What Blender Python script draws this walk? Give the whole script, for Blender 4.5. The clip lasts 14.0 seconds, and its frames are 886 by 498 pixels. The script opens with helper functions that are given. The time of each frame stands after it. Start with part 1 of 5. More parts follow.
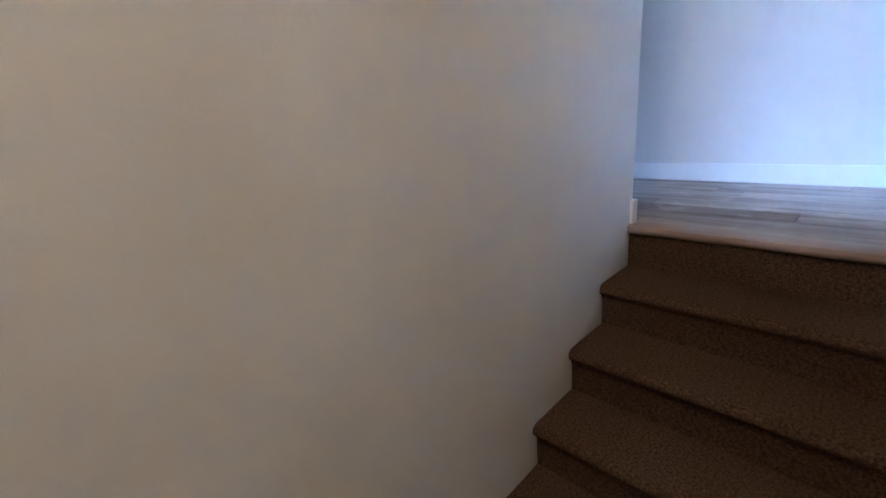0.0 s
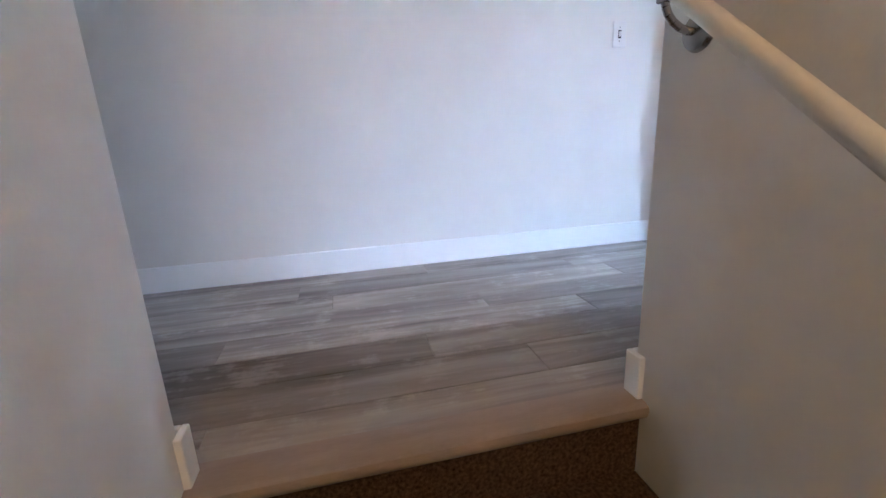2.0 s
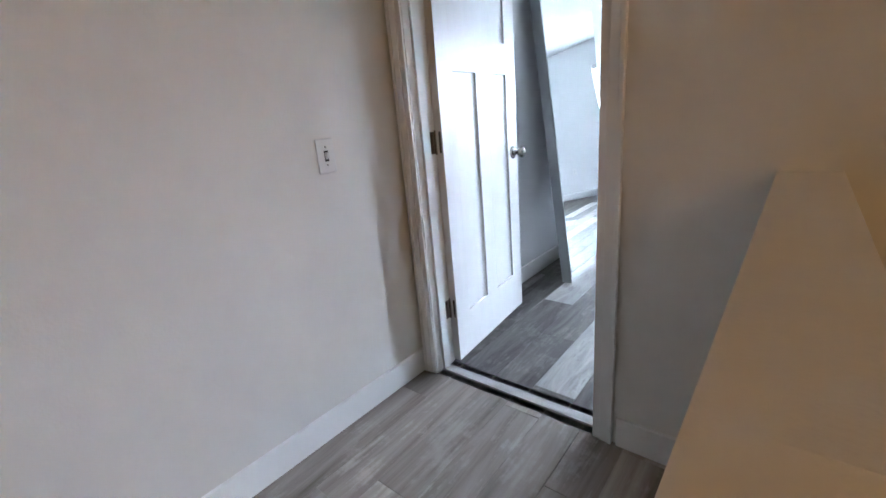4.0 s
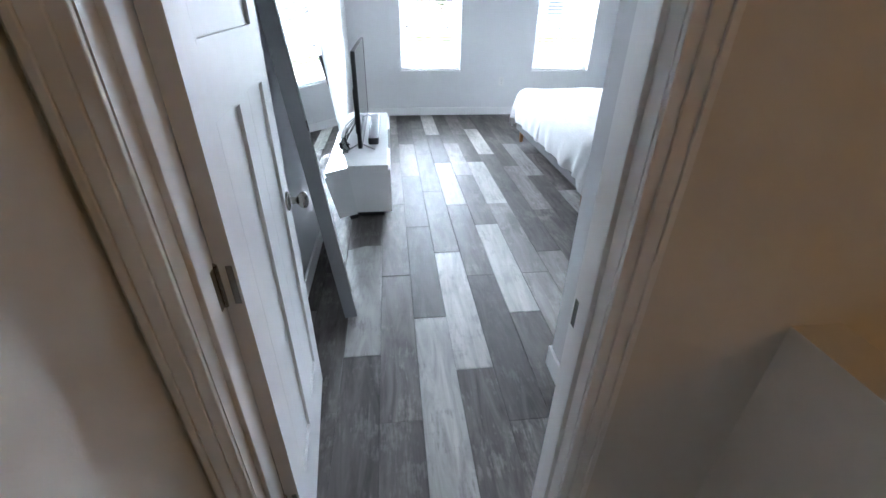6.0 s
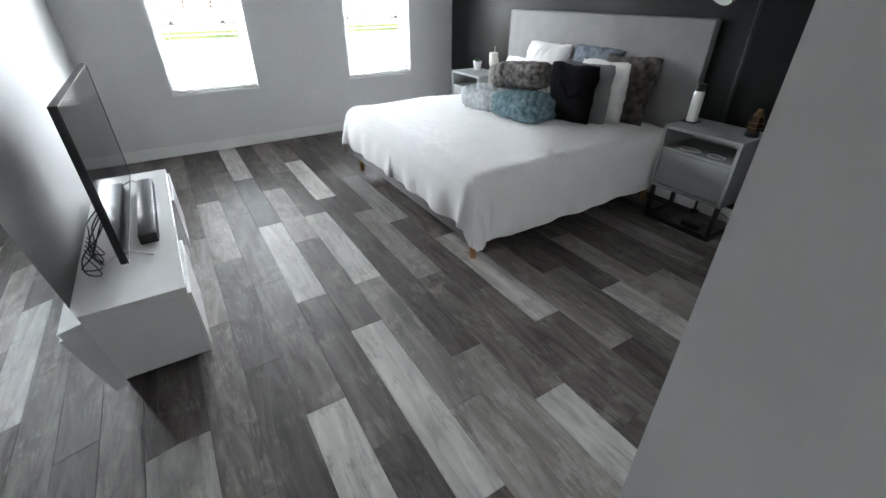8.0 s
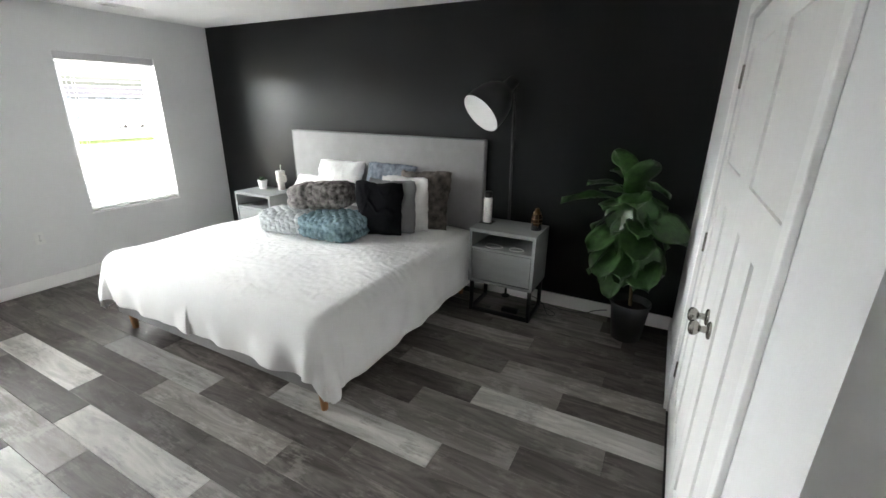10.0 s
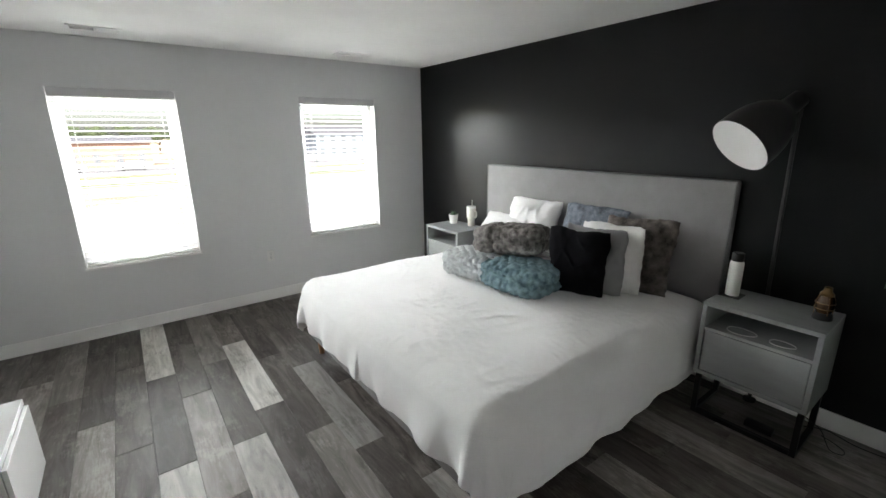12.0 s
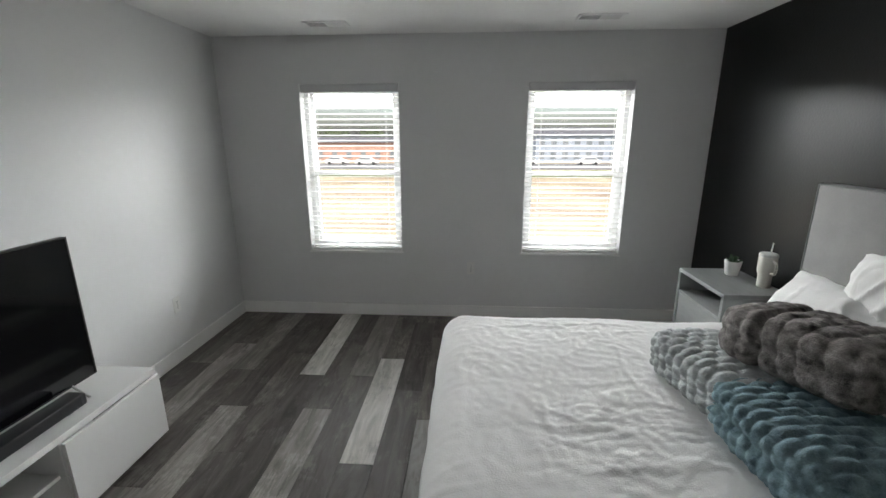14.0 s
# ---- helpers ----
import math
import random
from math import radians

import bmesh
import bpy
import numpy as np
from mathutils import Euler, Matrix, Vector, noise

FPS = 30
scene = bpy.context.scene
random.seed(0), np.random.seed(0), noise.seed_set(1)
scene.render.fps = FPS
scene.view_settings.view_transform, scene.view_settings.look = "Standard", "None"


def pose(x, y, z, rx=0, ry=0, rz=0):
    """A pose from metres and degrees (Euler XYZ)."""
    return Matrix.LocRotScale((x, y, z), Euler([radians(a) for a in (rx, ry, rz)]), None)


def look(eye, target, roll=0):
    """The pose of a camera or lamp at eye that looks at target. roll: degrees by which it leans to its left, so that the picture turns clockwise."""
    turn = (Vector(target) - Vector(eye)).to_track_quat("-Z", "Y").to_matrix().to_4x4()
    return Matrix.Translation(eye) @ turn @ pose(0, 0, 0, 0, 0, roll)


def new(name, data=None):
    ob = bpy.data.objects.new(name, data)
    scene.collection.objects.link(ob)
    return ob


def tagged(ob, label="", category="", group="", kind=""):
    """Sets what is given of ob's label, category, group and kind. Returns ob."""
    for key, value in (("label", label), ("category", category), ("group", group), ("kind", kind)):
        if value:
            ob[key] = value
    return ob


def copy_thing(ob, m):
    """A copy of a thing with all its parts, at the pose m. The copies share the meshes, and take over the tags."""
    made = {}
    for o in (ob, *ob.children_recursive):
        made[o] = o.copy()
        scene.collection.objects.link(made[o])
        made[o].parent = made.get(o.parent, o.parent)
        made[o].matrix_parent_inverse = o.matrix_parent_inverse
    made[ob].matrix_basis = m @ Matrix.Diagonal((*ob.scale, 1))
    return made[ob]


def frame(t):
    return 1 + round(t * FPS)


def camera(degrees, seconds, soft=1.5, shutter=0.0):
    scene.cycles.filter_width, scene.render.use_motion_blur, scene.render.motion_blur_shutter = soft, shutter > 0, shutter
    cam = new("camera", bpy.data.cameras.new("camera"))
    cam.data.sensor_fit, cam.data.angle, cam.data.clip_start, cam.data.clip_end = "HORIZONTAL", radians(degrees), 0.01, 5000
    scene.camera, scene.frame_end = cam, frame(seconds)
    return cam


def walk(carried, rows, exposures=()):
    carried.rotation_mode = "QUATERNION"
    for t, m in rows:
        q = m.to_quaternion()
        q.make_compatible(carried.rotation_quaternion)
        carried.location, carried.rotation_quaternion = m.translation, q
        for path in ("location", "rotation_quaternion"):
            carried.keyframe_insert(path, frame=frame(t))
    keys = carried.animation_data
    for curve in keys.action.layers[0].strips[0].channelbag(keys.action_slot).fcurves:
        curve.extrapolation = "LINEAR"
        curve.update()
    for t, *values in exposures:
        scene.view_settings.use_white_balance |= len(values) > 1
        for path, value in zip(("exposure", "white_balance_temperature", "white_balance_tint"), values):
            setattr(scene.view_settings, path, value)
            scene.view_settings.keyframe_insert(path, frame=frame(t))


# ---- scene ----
cam = camera(92.5, 14.0)

PATH = [
    (0, (3.21, -2.281, 0.518), (1.877, -3.65, -0.073), -4.7),
    (0.5, (2.818, -2.507, 0.397), (0.957, -3.081, -0.058), -3.2),
    (1, (2.632, -2.605, 0.423), (0.698, -2.602, -0.088), -3.9),
    (1.5, (2.362, -2.629, 0.452), (0.449, -2.312, -0.041), -2.3),
    (2, (2.082, -2.662, 0.595), (0.197, -2.233, 0.086), -2.5),
    (2.5, (1.934, -2.598, 0.739), (0.155, -1.872, 0.185), -2.5),
    (3, (1.709, -2.472, 0.86), (-0.055, -1.694, 0.33), -4.3),
    (3.4, (1.575, -2.416, 0.94), (-0.053, -1.386, 0.405), -1.7),
    (3.7, (1.494, -2.275, 1.023), (0.057, -0.982, 0.509), -4.1),
    (4.4, (1.16, -2.15, 1.26), (0.21, -0.65, 0.60), -3.0),
    (5.8, (0.588, -1.616, 1.5), (0.606, 0.143, 0.548), -0.5),
    (6, (0.54, -1.522, 1.508), (0.754, 0.189, 0.493), 1.0),
    (6.5, (0.52, -1.178, 1.518), (0.899, 0.477, 0.461), 1.4),
    (7, (0.469, -0.927, 1.524), (1.05, 0.686, 0.494), -0.1),
    (7.5, (0.486, -0.674, 1.512), (1.26, 0.858, 0.485), 2.4),
    (8, (0.666, -0.335, 1.554), (1.568, 1.114, 0.511), 0.1),
    (8.5, (0.756, -0.126, 1.568), (2.027, 0.997, 0.508), -0.6),
    (8.7, (0.746, -0.038, 1.564), (2.143, 0.915, 0.496), -0.7),
    (10.8, (0.637, 0.171, 1.726), (2.313, 1.159, 1.26), -0.9),
    (11, (0.65, 0.213, 1.718), (2.253, 1.31, 1.245), -1.6),
    (11.5, (0.788, 0.333, 1.666), (2.213, 1.644, 1.167), -2.2),
    (12, (1.081, 0.497, 1.679), (2.232, 2.047, 1.157), -0.7),
    (12.5, (1.31, 0.712, 1.667), (2.339, 2.344, 1.139), -0.5),
    (13, (1.656, 0.842, 1.657), (2.649, 2.495, 1.126), -1.3),
    (13.3, (1.912, 0.919, 1.647), (2.631, 2.71, 1.12), -1.2),
    (13.5, (2.035, 1.015, 1.646), (2.546, 2.878, 1.126), -1.4),
    (14, (2.158, 1.286, 1.617), (2.037, 3.218, 1.115), -0.1),
]
EXPOSURE = [(0, 5.0, 3800, 10), (1.0, 5.0, 4000, 10), (1.5, 4.95, 4250, 10), (2.0, 4.75, 4600, 10), (2.5, 4.45, 4950, 10), (3.7, 4.0, 5300, 10), (5.8, 3.35, 5500, 10), (6.5, 3.0, 5700, 10), (7.5, 2.5, 6100, 10), (8.7, 2.5, 6500, 10), (10.8, 2.95, 6750, 10), (11.5, 2.5, 6700, 10), (12.5, 2.25, 6800, 10), (13.3, 1.95, 6750, 10), (14.0, 1.45, 6700, 10)]
walk(cam, [(t, look(eye, target, roll)) for t, eye, target, roll in PATH], EXPOSURE)

# ---- world, sun and lamps ----
world = bpy.data.worlds.new("sky")
scene.world = world
world.use_nodes = True
wn = world.node_tree
sky = wn.nodes.new("ShaderNodeTexSky")
sky.sky_type = "NISHITA"
sky.sun_disc = False
sky.sun_elevation = radians(48)
sky.sun_rotation = radians(200)
sky.air_density, sky.dust_density = 1.0, 4.0
wn.links.new(sky.outputs["Color"], wn.nodes["Background"].inputs["Color"])
wn.nodes["Background"].inputs["Strength"].default_value = 0.11
sun_data = bpy.data.lights.new("sun", "SUN")
sun_data.energy, sun_data.angle, sun_data.color = 2.0, radians(3), (1.0, 0.95, 0.88)
sun = new("sun", sun_data)
sun.matrix_world = look((0, -20, 22), (4, 0, 0))

# added area lamp outside, standing in for open sky above the two windows
fill_data = bpy.data.lights.new("window_skylight", "AREA")
fill_data.shape, fill_data.size, fill_data.size_y = "RECTANGLE", 40.0, 7.5
fill_data.energy, fill_data.color = 12000.0, (0.93, 0.97, 1.0)
window_skylight = new("window_skylight", fill_data)
window_skylight.matrix_world = look((2.05, 20.5, 6.6), (2.05, 4.5, 1.3))

# warm lamp at the ceiling of the stairwell
warm_data = bpy.data.lights.new("stair_lamp", "POINT")
warm_data.energy, warm_data.color, warm_data.shadow_soft_size = 1.2, (1.0, 0.54, 0.20), 0.10
stair_lamp = new("stair_lamp", warm_data)
stair_lamp.location = (3.6, -2.5, 2.24)


# ---- materials ----
def material(name, colour, rough=0.6, metal=0.0, spread=0.06, scale=6.0, bump=0.0, bump_scale=150.0, coord="Object", stretch=(1, 1, 1), gloss=0.5, second=None, dots=2.0):
    """A surface whose colour drifts at two scales, with fine relief."""
    m = bpy.data.materials.new(name)
    m.use_nodes = True
    nt = m.node_tree
    p = nt.nodes["Principled BSDF"]
    tc = nt.nodes.new("ShaderNodeTexCoord")
    mp = nt.nodes.new("ShaderNodeMapping")
    mp.inputs["Scale"].default_value = stretch
    nt.links.new(tc.outputs[coord], mp.inputs["Vector"])
    n1 = nt.nodes.new("ShaderNodeTexNoise")
    n1.inputs["Scale"].default_value, n1.inputs["Detail"].default_value = scale, 4
    n2 = nt.nodes.new("ShaderNodeTexNoise")
    n2.inputs["Scale"].default_value, n2.inputs["Detail"].default_value = scale * 14, 3
    for n in (n1, n2):
        nt.links.new(mp.outputs["Vector"], n.inputs["Vector"])
    mixn = nt.nodes.new("ShaderNodeMath")
    mixn.operation = "MULTIPLY_ADD"
    mixn.inputs[1].default_value = 0.45
    nt.links.new(n2.outputs["Fac"], mixn.inputs[0])
    nt.links.new(n1.outputs["Fac"], mixn.inputs[2])
    ramp = nt.nodes.new("ShaderNodeValToRGB")
    ramp.color_ramp.elements[0].position, ramp.color_ramp.elements[1].position = 0.45, 1.0
    lo = [c * (1 - spread) for c in colour]
    hi = [min(1.0, c * (1 + spread)) for c in (second or colour)]
    ramp.color_ramp.elements[0].color, ramp.color_ramp.elements[1].color = (*lo, 1), (*hi, 1)
    nt.links.new(mixn.outputs[0], ramp.inputs["Fac"])
    nt.links.new(ramp.outputs["Color"], p.inputs["Base Color"])
    p.inputs["Roughness"].default_value, p.inputs["Metallic"].default_value = rough, metal
    p.inputs["Specular IOR Level"].default_value = gloss
    if bump:
        nb = nt.nodes.new("ShaderNodeTexNoise")
        nb.inputs["Scale"].default_value, nb.inputs["Detail"].default_value = bump_scale, dots
        nt.links.new(mp.outputs["Vector"], nb.inputs["Vector"])
        b = nt.nodes.new("ShaderNodeBump")
        b.inputs["Strength"].default_value, b.inputs["Distance"].default_value = bump, 0.004
        nt.links.new(nb.outputs["Fac"], b.inputs["Height"])
        nt.links.new(b.outputs["Normal"], p.inputs["Normal"])
    return m


def plank_material(name, dark, mid, worn, wear, grain_scale=(10.0, 1.5, 1.0), warp=1.4, shades=(0.72, 1.25)):
    """Wood plank: long grain, knots and pale worn streaks, each plank its own shade and figure."""
    m = bpy.data.materials.new(name)
    m.use_nodes = True
    nt = m.node_tree
    p = nt.nodes["Principled BSDF"]
    tc, info = nt.nodes.new("ShaderNodeTexCoord"), nt.nodes.new("ShaderNodeObjectInfo")
    shift = nt.nodes.new("ShaderNodeVectorMath")
    shift.operation = "MULTIPLY_ADD"
    shift.inputs[0].default_value = (1, 1, 1)
    wide = nt.nodes.new("ShaderNodeVectorMath")
    wide.operation = "SCALE"
    wide.inputs[0].default_value = (37.0, 53.0, 11.0)
    nt.links.new(info.outputs["Random"], wide.inputs["Scale"])
    nt.links.new(tc.outputs["Object"], shift.inputs[1])
    nt.links.new(wide.outputs[0], shift.inputs[2])
    mp = nt.nodes.new("ShaderNodeMapping")
    mp.inputs["Scale"].default_value = grain_scale
    nt.links.new(shift.outputs[0], mp.inputs["Vector"])
    grain = nt.nodes.new("ShaderNodeTexNoise")
    grain.inputs["Scale"].default_value, grain.inputs["Detail"].default_value, grain.inputs["Distortion"].default_value = 1.3, 8, warp
    grain.inputs["Roughness"].default_value = 0.62
    nt.links.new(mp.outputs["Vector"], grain.inputs["Vector"])
    fine = nt.nodes.new("ShaderNodeTexNoise")
    fine.inputs["Scale"].default_value, fine.inputs["Detail"].default_value = 9.0, 6
    nt.links.new(mp.outputs["Vector"], fine.inputs["Vector"])
    blot = nt.nodes.new("ShaderNodeTexNoise")
    blot.inputs["Scale"].default_value, blot.inputs["Detail"].default_value, blot.inputs["Roughness"].default_value = 5.0, 7, 0.7
    nt.links.new(shift.outputs[0], blot.inputs["Vector"])
    r1 = nt.nodes.new("ShaderNodeValToRGB")
    e = r1.color_ramp.elements
    e[0].position, e[0].color = 0.33, (*dark, 1)
    e[1].position, e[1].color = 0.66, (*mid, 1)
    nt.links.new(grain.outputs["Fac"], r1.inputs["Fac"])
    r2 = nt.nodes.new("ShaderNodeValToRGB")
    e = r2.color_ramp.elements
    e[0].position, e[0].color = 0.555, (0, 0, 0, 1)
    e[1].position, e[1].color = 0.65, (wear, wear, wear, 1)
    streak = nt.nodes.new("ShaderNodeMath")
    streak.operation = "MULTIPLY_ADD"
    streak.inputs[1].default_value = 0.36
    half = nt.nodes.new("ShaderNodeMath")
    half.operation = "MULTIPLY"
    half.inputs[1].default_value = 0.70
    nt.links.new(blot.outputs["Fac"], half.inputs[0])
    nt.links.new(fine.outputs["Fac"], streak.inputs[0])
    nt.links.new(half.outputs[0], streak.inputs[2])
    nt.links.new(streak.outputs[0], r2.inputs["Fac"])
    mx = nt.nodes.new("ShaderNodeMix")
    mx.data_type = "RGBA"
    nt.links.new(r2.outputs["Color"], mx.inputs[0])
    nt.links.new(r1.outputs["Color"], mx.inputs[6])
    mx.inputs[7].default_value = (*worn, 1)
    shade = nt.nodes.new("ShaderNodeHueSaturation")
    val = nt.nodes.new("ShaderNodeMapRange")
    val.inputs["To Min"].default_value, val.inputs["To Max"].default_value = shades
    nt.links.new(info.outputs["Random"], val.inputs["Value"])
    nt.links.new(val.outputs[0], shade.inputs["Value"])
    nt.links.new(mx.outputs[2], shade.inputs["Color"])
    nt.links.new(shade.outputs["Color"], p.inputs["Base Color"])
    rr = nt.nodes.new("ShaderNodeMapRange")
    rr.inputs["To Min"].default_value, rr.inputs["To Max"].default_value = 0.43, 0.66
    p.inputs["Specular IOR Level"].default_value = 0.28
    nt.links.new(fine.outputs["Fac"], rr.inputs["Value"])
    nt.links.new(rr.outputs[0], p.inputs["Roughness"])
    b = nt.nodes.new("ShaderNodeBump")
    b.inputs["Strength"].default_value, b.inputs["Distance"].default_value = 0.25, 0.002
    nt.links.new(fine.outputs["Fac"], b.inputs["Height"])
    nt.links.new(b.outputs["Normal"], p.inputs["Normal"])
    return m


WALL = material("wall_paint", (0.72, 0.725, 0.725), 0.6, spread=0.025, scale=1.5, bump=0.12, bump_scale=120)
HALL_PAINT = material("hall_paint", (0.76, 0.745, 0.70), 0.6, spread=0.03, scale=1.5, bump=0.15, bump_scale=120)
BLACK_PAINT = material("black_paint", (0.0034, 0.0042, 0.0046), 0.33, spread=0.2, scale=2.5, bump=0.2, bump_scale=75, gloss=0.27)
CEILING = material("ceiling_paint", (0.86, 0.86, 0.85), 0.8, spread=0.03, scale=2.5, bump=0.4, bump_scale=28, dots=4)
TRIM = material("white_trim", (0.87, 0.87, 0.86), 0.35, spread=0.02, scale=4)
DOOR_PAINT = material("door_paint", (0.80, 0.80, 0.79), 0.38, spread=0.02, scale=3, bump=0.05, bump_scale=60, stretch=(8, 8, 1))
PLANK_DARK = plank_material("plank_dark", (0.052, 0.045, 0.040), (0.165, 0.147, 0.135), (0.31, 0.288, 0.265), 0.42)
PLANK_MID = plank_material("plank_mid", (0.12, 0.11, 0.10), (0.29, 0.27, 0.25), (0.36, 0.34, 0.31), 0.7)
PLANK_LIGHT = plank_material("plank_light", (0.30, 0.29, 0.27), (0.56, 0.545, 0.515), (0.14, 0.13, 0.12), 0.5)
HALL_PLANK = plank_material("hall_plank", (0.14, 0.115, 0.095), (0.42, 0.37, 0.325), (0.52, 0.475, 0.43), 0.5, (7.0, 0.55, 1.0), 0.6, (0.75, 1.3))
JOINT = material("plank_joint", (0.02, 0.019, 0.018), 0.8)
CARPET = material("brown_carpet", (0.036, 0.021, 0.010), 0.95, spread=0.5, scale=120, bump=1.0, bump_scale=320, gloss=0.1, second=(0.105, 0.066, 0.035))
NICKEL = material("brushed_nickel", (0.36, 0.345, 0.32), 0.26, 1.0, 0.05, 20)
RAIL_PAINT = material("rail_paint", (0.72, 0.68, 0.60), 0.35, spread=0.03, scale=5)
WHITE_GLOSS = material("white_lacquer", (0.78, 0.78, 0.77), 0.25, spread=0.015, scale=2)
MIRROR = material("mirror_glass", (0.86, 0.88, 0.88), 0.015, 1.0, 0.0, 1)
BLACK_PLASTIC = material("black_plastic", (0.010, 0.010, 0.011), 0.35, spread=0.1)
SCREEN = material("dark_screen", (0.004, 0.004, 0.005), 0.08, spread=0.05)
GREY_CLOTH = material("grey_upholstery", (0.27, 0.265, 0.265), 0.9, spread=0.08, scale=9, bump=0.5, bump_scale=420, gloss=0.2)
LINEN = material("white_linen", (0.80, 0.795, 0.79), 0.85, spread=0.03, scale=5, bump=0.35, bump_scale=180, gloss=0.2)
LEG_WOOD = material("leg_wood", (0.33, 0.15, 0.055), 0.45, spread=0.2, scale=8, stretch=(4, 4, 0.5))
VINYL = material("window_vinyl", (0.82, 0.82, 0.82), 0.4, spread=0.015)


# ---- mesh helpers ----
def cuboid(bm, x0, y0, z0, x1, y1, z1, bevel=0.0):
    r = bmesh.ops.create_cube(bm, size=1.0, matrix=Matrix.Translation(((x0 + x1) / 2, (y0 + y1) / 2, (z0 + z1) / 2)) @ Matrix.Diagonal((abs(x1 - x0), abs(y1 - y0), abs(z1 - z0), 1)))
    if bevel:
        edges = list({e for v in r["verts"] for e in v.link_edges})
        bmesh.ops.bevel(bm, geom=edges, offset=bevel, segments=2, profile=0.5, affect="EDGES")
    return bm


def block(x0, y0, z0, x1, y1, z1, bevel=0.0):
    return cuboid(bmesh.new(), x0, y0, z0, x1, y1, z1, bevel)


def tube(bm, a, b, r0, r1=None, seg=20):
    a, b = Vector(a), Vector(b)
    m = Matrix.Translation((a + b) / 2) @ (b - a).to_track_quat("Z", "Y").to_matrix().to_4x4()
    bmesh.ops.create_cone(bm, cap_ends=True, segments=seg, radius1=r0, radius2=r0 if r1 is None else r1, depth=(b - a).length, matrix=m)
    return bm


def ball(bm, c, rx, ry, rz, seg=20):
    bmesh.ops.create_uvsphere(bm, u_segments=seg, v_segments=seg // 2 + 2, radius=1.0, matrix=Matrix.Translation(c) @ Matrix.Diagonal((rx, ry, rz, 1)))
    return bm


def lathe(bm, profile, centre=(0, 0, 0), seg=32, axis=None):
    """Turn a profile of (radius, height) about an upright axis, or about the given direction."""
    q = Vector((0, 0, 1)).rotation_difference(Vector(axis)).to_matrix() if axis else Matrix.Identity(3)
    rings = []
    for r, z in profile:
        rings.append([bm.verts.new(Vector(centre) + q @ Vector((r * math.cos(2 * math.pi * i / seg), r * math.sin(2 * math.pi * i / seg), z))) for i in range(seg)])
    for lo, hi in zip(rings, rings[1:]):
        for i in range(seg):
            bm.faces.new((lo[i], lo[(i + 1) % seg], hi[(i + 1) % seg], hi[i]))
    for ring, flip in ((rings[0], True), (rings[-1], False)):
        if (Vector(ring[0].co) - Vector(ring[seg // 2].co)).length > 1e-4:
            bm.faces.new(ring[::-1] if flip else ring)
    return bm


def extrude_profile(bm, pts, axis, a, b):
    """A closed outline of (u, v) drawn out along an axis from a to b: for "y" the outline lies in x, z; for "x" in y, z."""
    def at(u, v, w):
        return (u, w, v) if axis == "y" else (w, u, v)
    lo = [bm.verts.new(at(u, v, a)) for u, v in pts]
    hi = [bm.verts.new(at(u, v, b)) for u, v in pts]
    n = len(pts)
    for i in range(n):
        bm.faces.new((lo[i], lo[(i + 1) % n], hi[(i + 1) % n], hi[i]))
    bm.faces.new(lo[::-1])
    bm.faces.new(hi)
    bmesh.ops.recalc_face_normals(bm, faces=bm.faces)
    return bm


def mesh_of(name, bm, mat, smooth=False):
    me = bpy.data.meshes.new(name)
    bmesh.ops.recalc_face_normals(bm, faces=bm.faces)
    bm.to_mesh(me)
    bm.free()
    me.materials.append(mat)
    if smooth:
        me.shade_smooth() if smooth is True else me.set_sharp_from_angle(angle=radians(smooth))
        if smooth is not True:
            for f in me.polygons:
                f.use_smooth = True
    return me


def part(name, bm, mat, parent, label="", smooth=False):
    ob = new(name, mesh_of(name, bm, mat, smooth))
    ob.parent = parent
    return tagged(ob, label)


def thing(name, label, category, group="", at=None):
    ob = new(name)
    ob.empty_display_size = 0.1
    if at is not None:
        ob.matrix_basis = at
    return tagged(ob, label, category, group)


def structure(name, bm, mat, label, category, smooth=False):
    return tagged(new(name, mesh_of(name, bm, mat, smooth)), label, category, "", "structure")


def pierced(axis, a0, a1, t0, t1, z0, z1, holes):
    """A wall along an axis with rectangular openings (a0, a1, z0, z1)."""
    bm = bmesh.new()
    cuts = sorted({a0, a1, *(h[0] for h in holes), *(h[1] for h in holes)})
    for lo, hi in zip(cuts, cuts[1:]):
        spans = [(z0, z1)]
        for h in holes:
            if h[0] <= lo and hi <= h[1]:
                spans = [s for q in spans for s in ((q[0], min(q[1], h[2])), (max(q[0], h[3]), q[1])) if s[1] - s[0] > 1e-4]
        for s in spans:
            if axis == "x":
                cuboid(bm, lo, t0, s[0], hi, t1, s[1])
            else:
                cuboid(bm, t0, lo, s[0], t1, hi, s[1])
    return bm


def round_corners(bm, test, radius=0.012):
    """Ease the edges whose two ends both pass the test, like bullnose corner bead."""
    edges = [e for e in bm.edges if all(test(v.co) for v in e.verts)]
    bmesh.ops.bevel(bm, geom=edges, offset=radius, segments=4, profile=0.5, affect="EDGES")
    return bm


# ---- the shell ----
H = 2.44
YW = 5.0            # window wall
XE = 4.12           # black wall
YC = -0.115          # closet wall
XP = 1.24           # entry passage, east side
YD = -0.82          # bedroom side of the door wall
XH = 0.117          # hall, west side
XS = 1.335           # top of the stairs
YN, YS = -2.057, -2.99   # stair, north and south side
WIN = ((0.71, 1.555), (2.63, 3.48))
CX0, CX1 = 1.62, 3.07    # closet doors
ZS, ZT = 0.622, 2.065

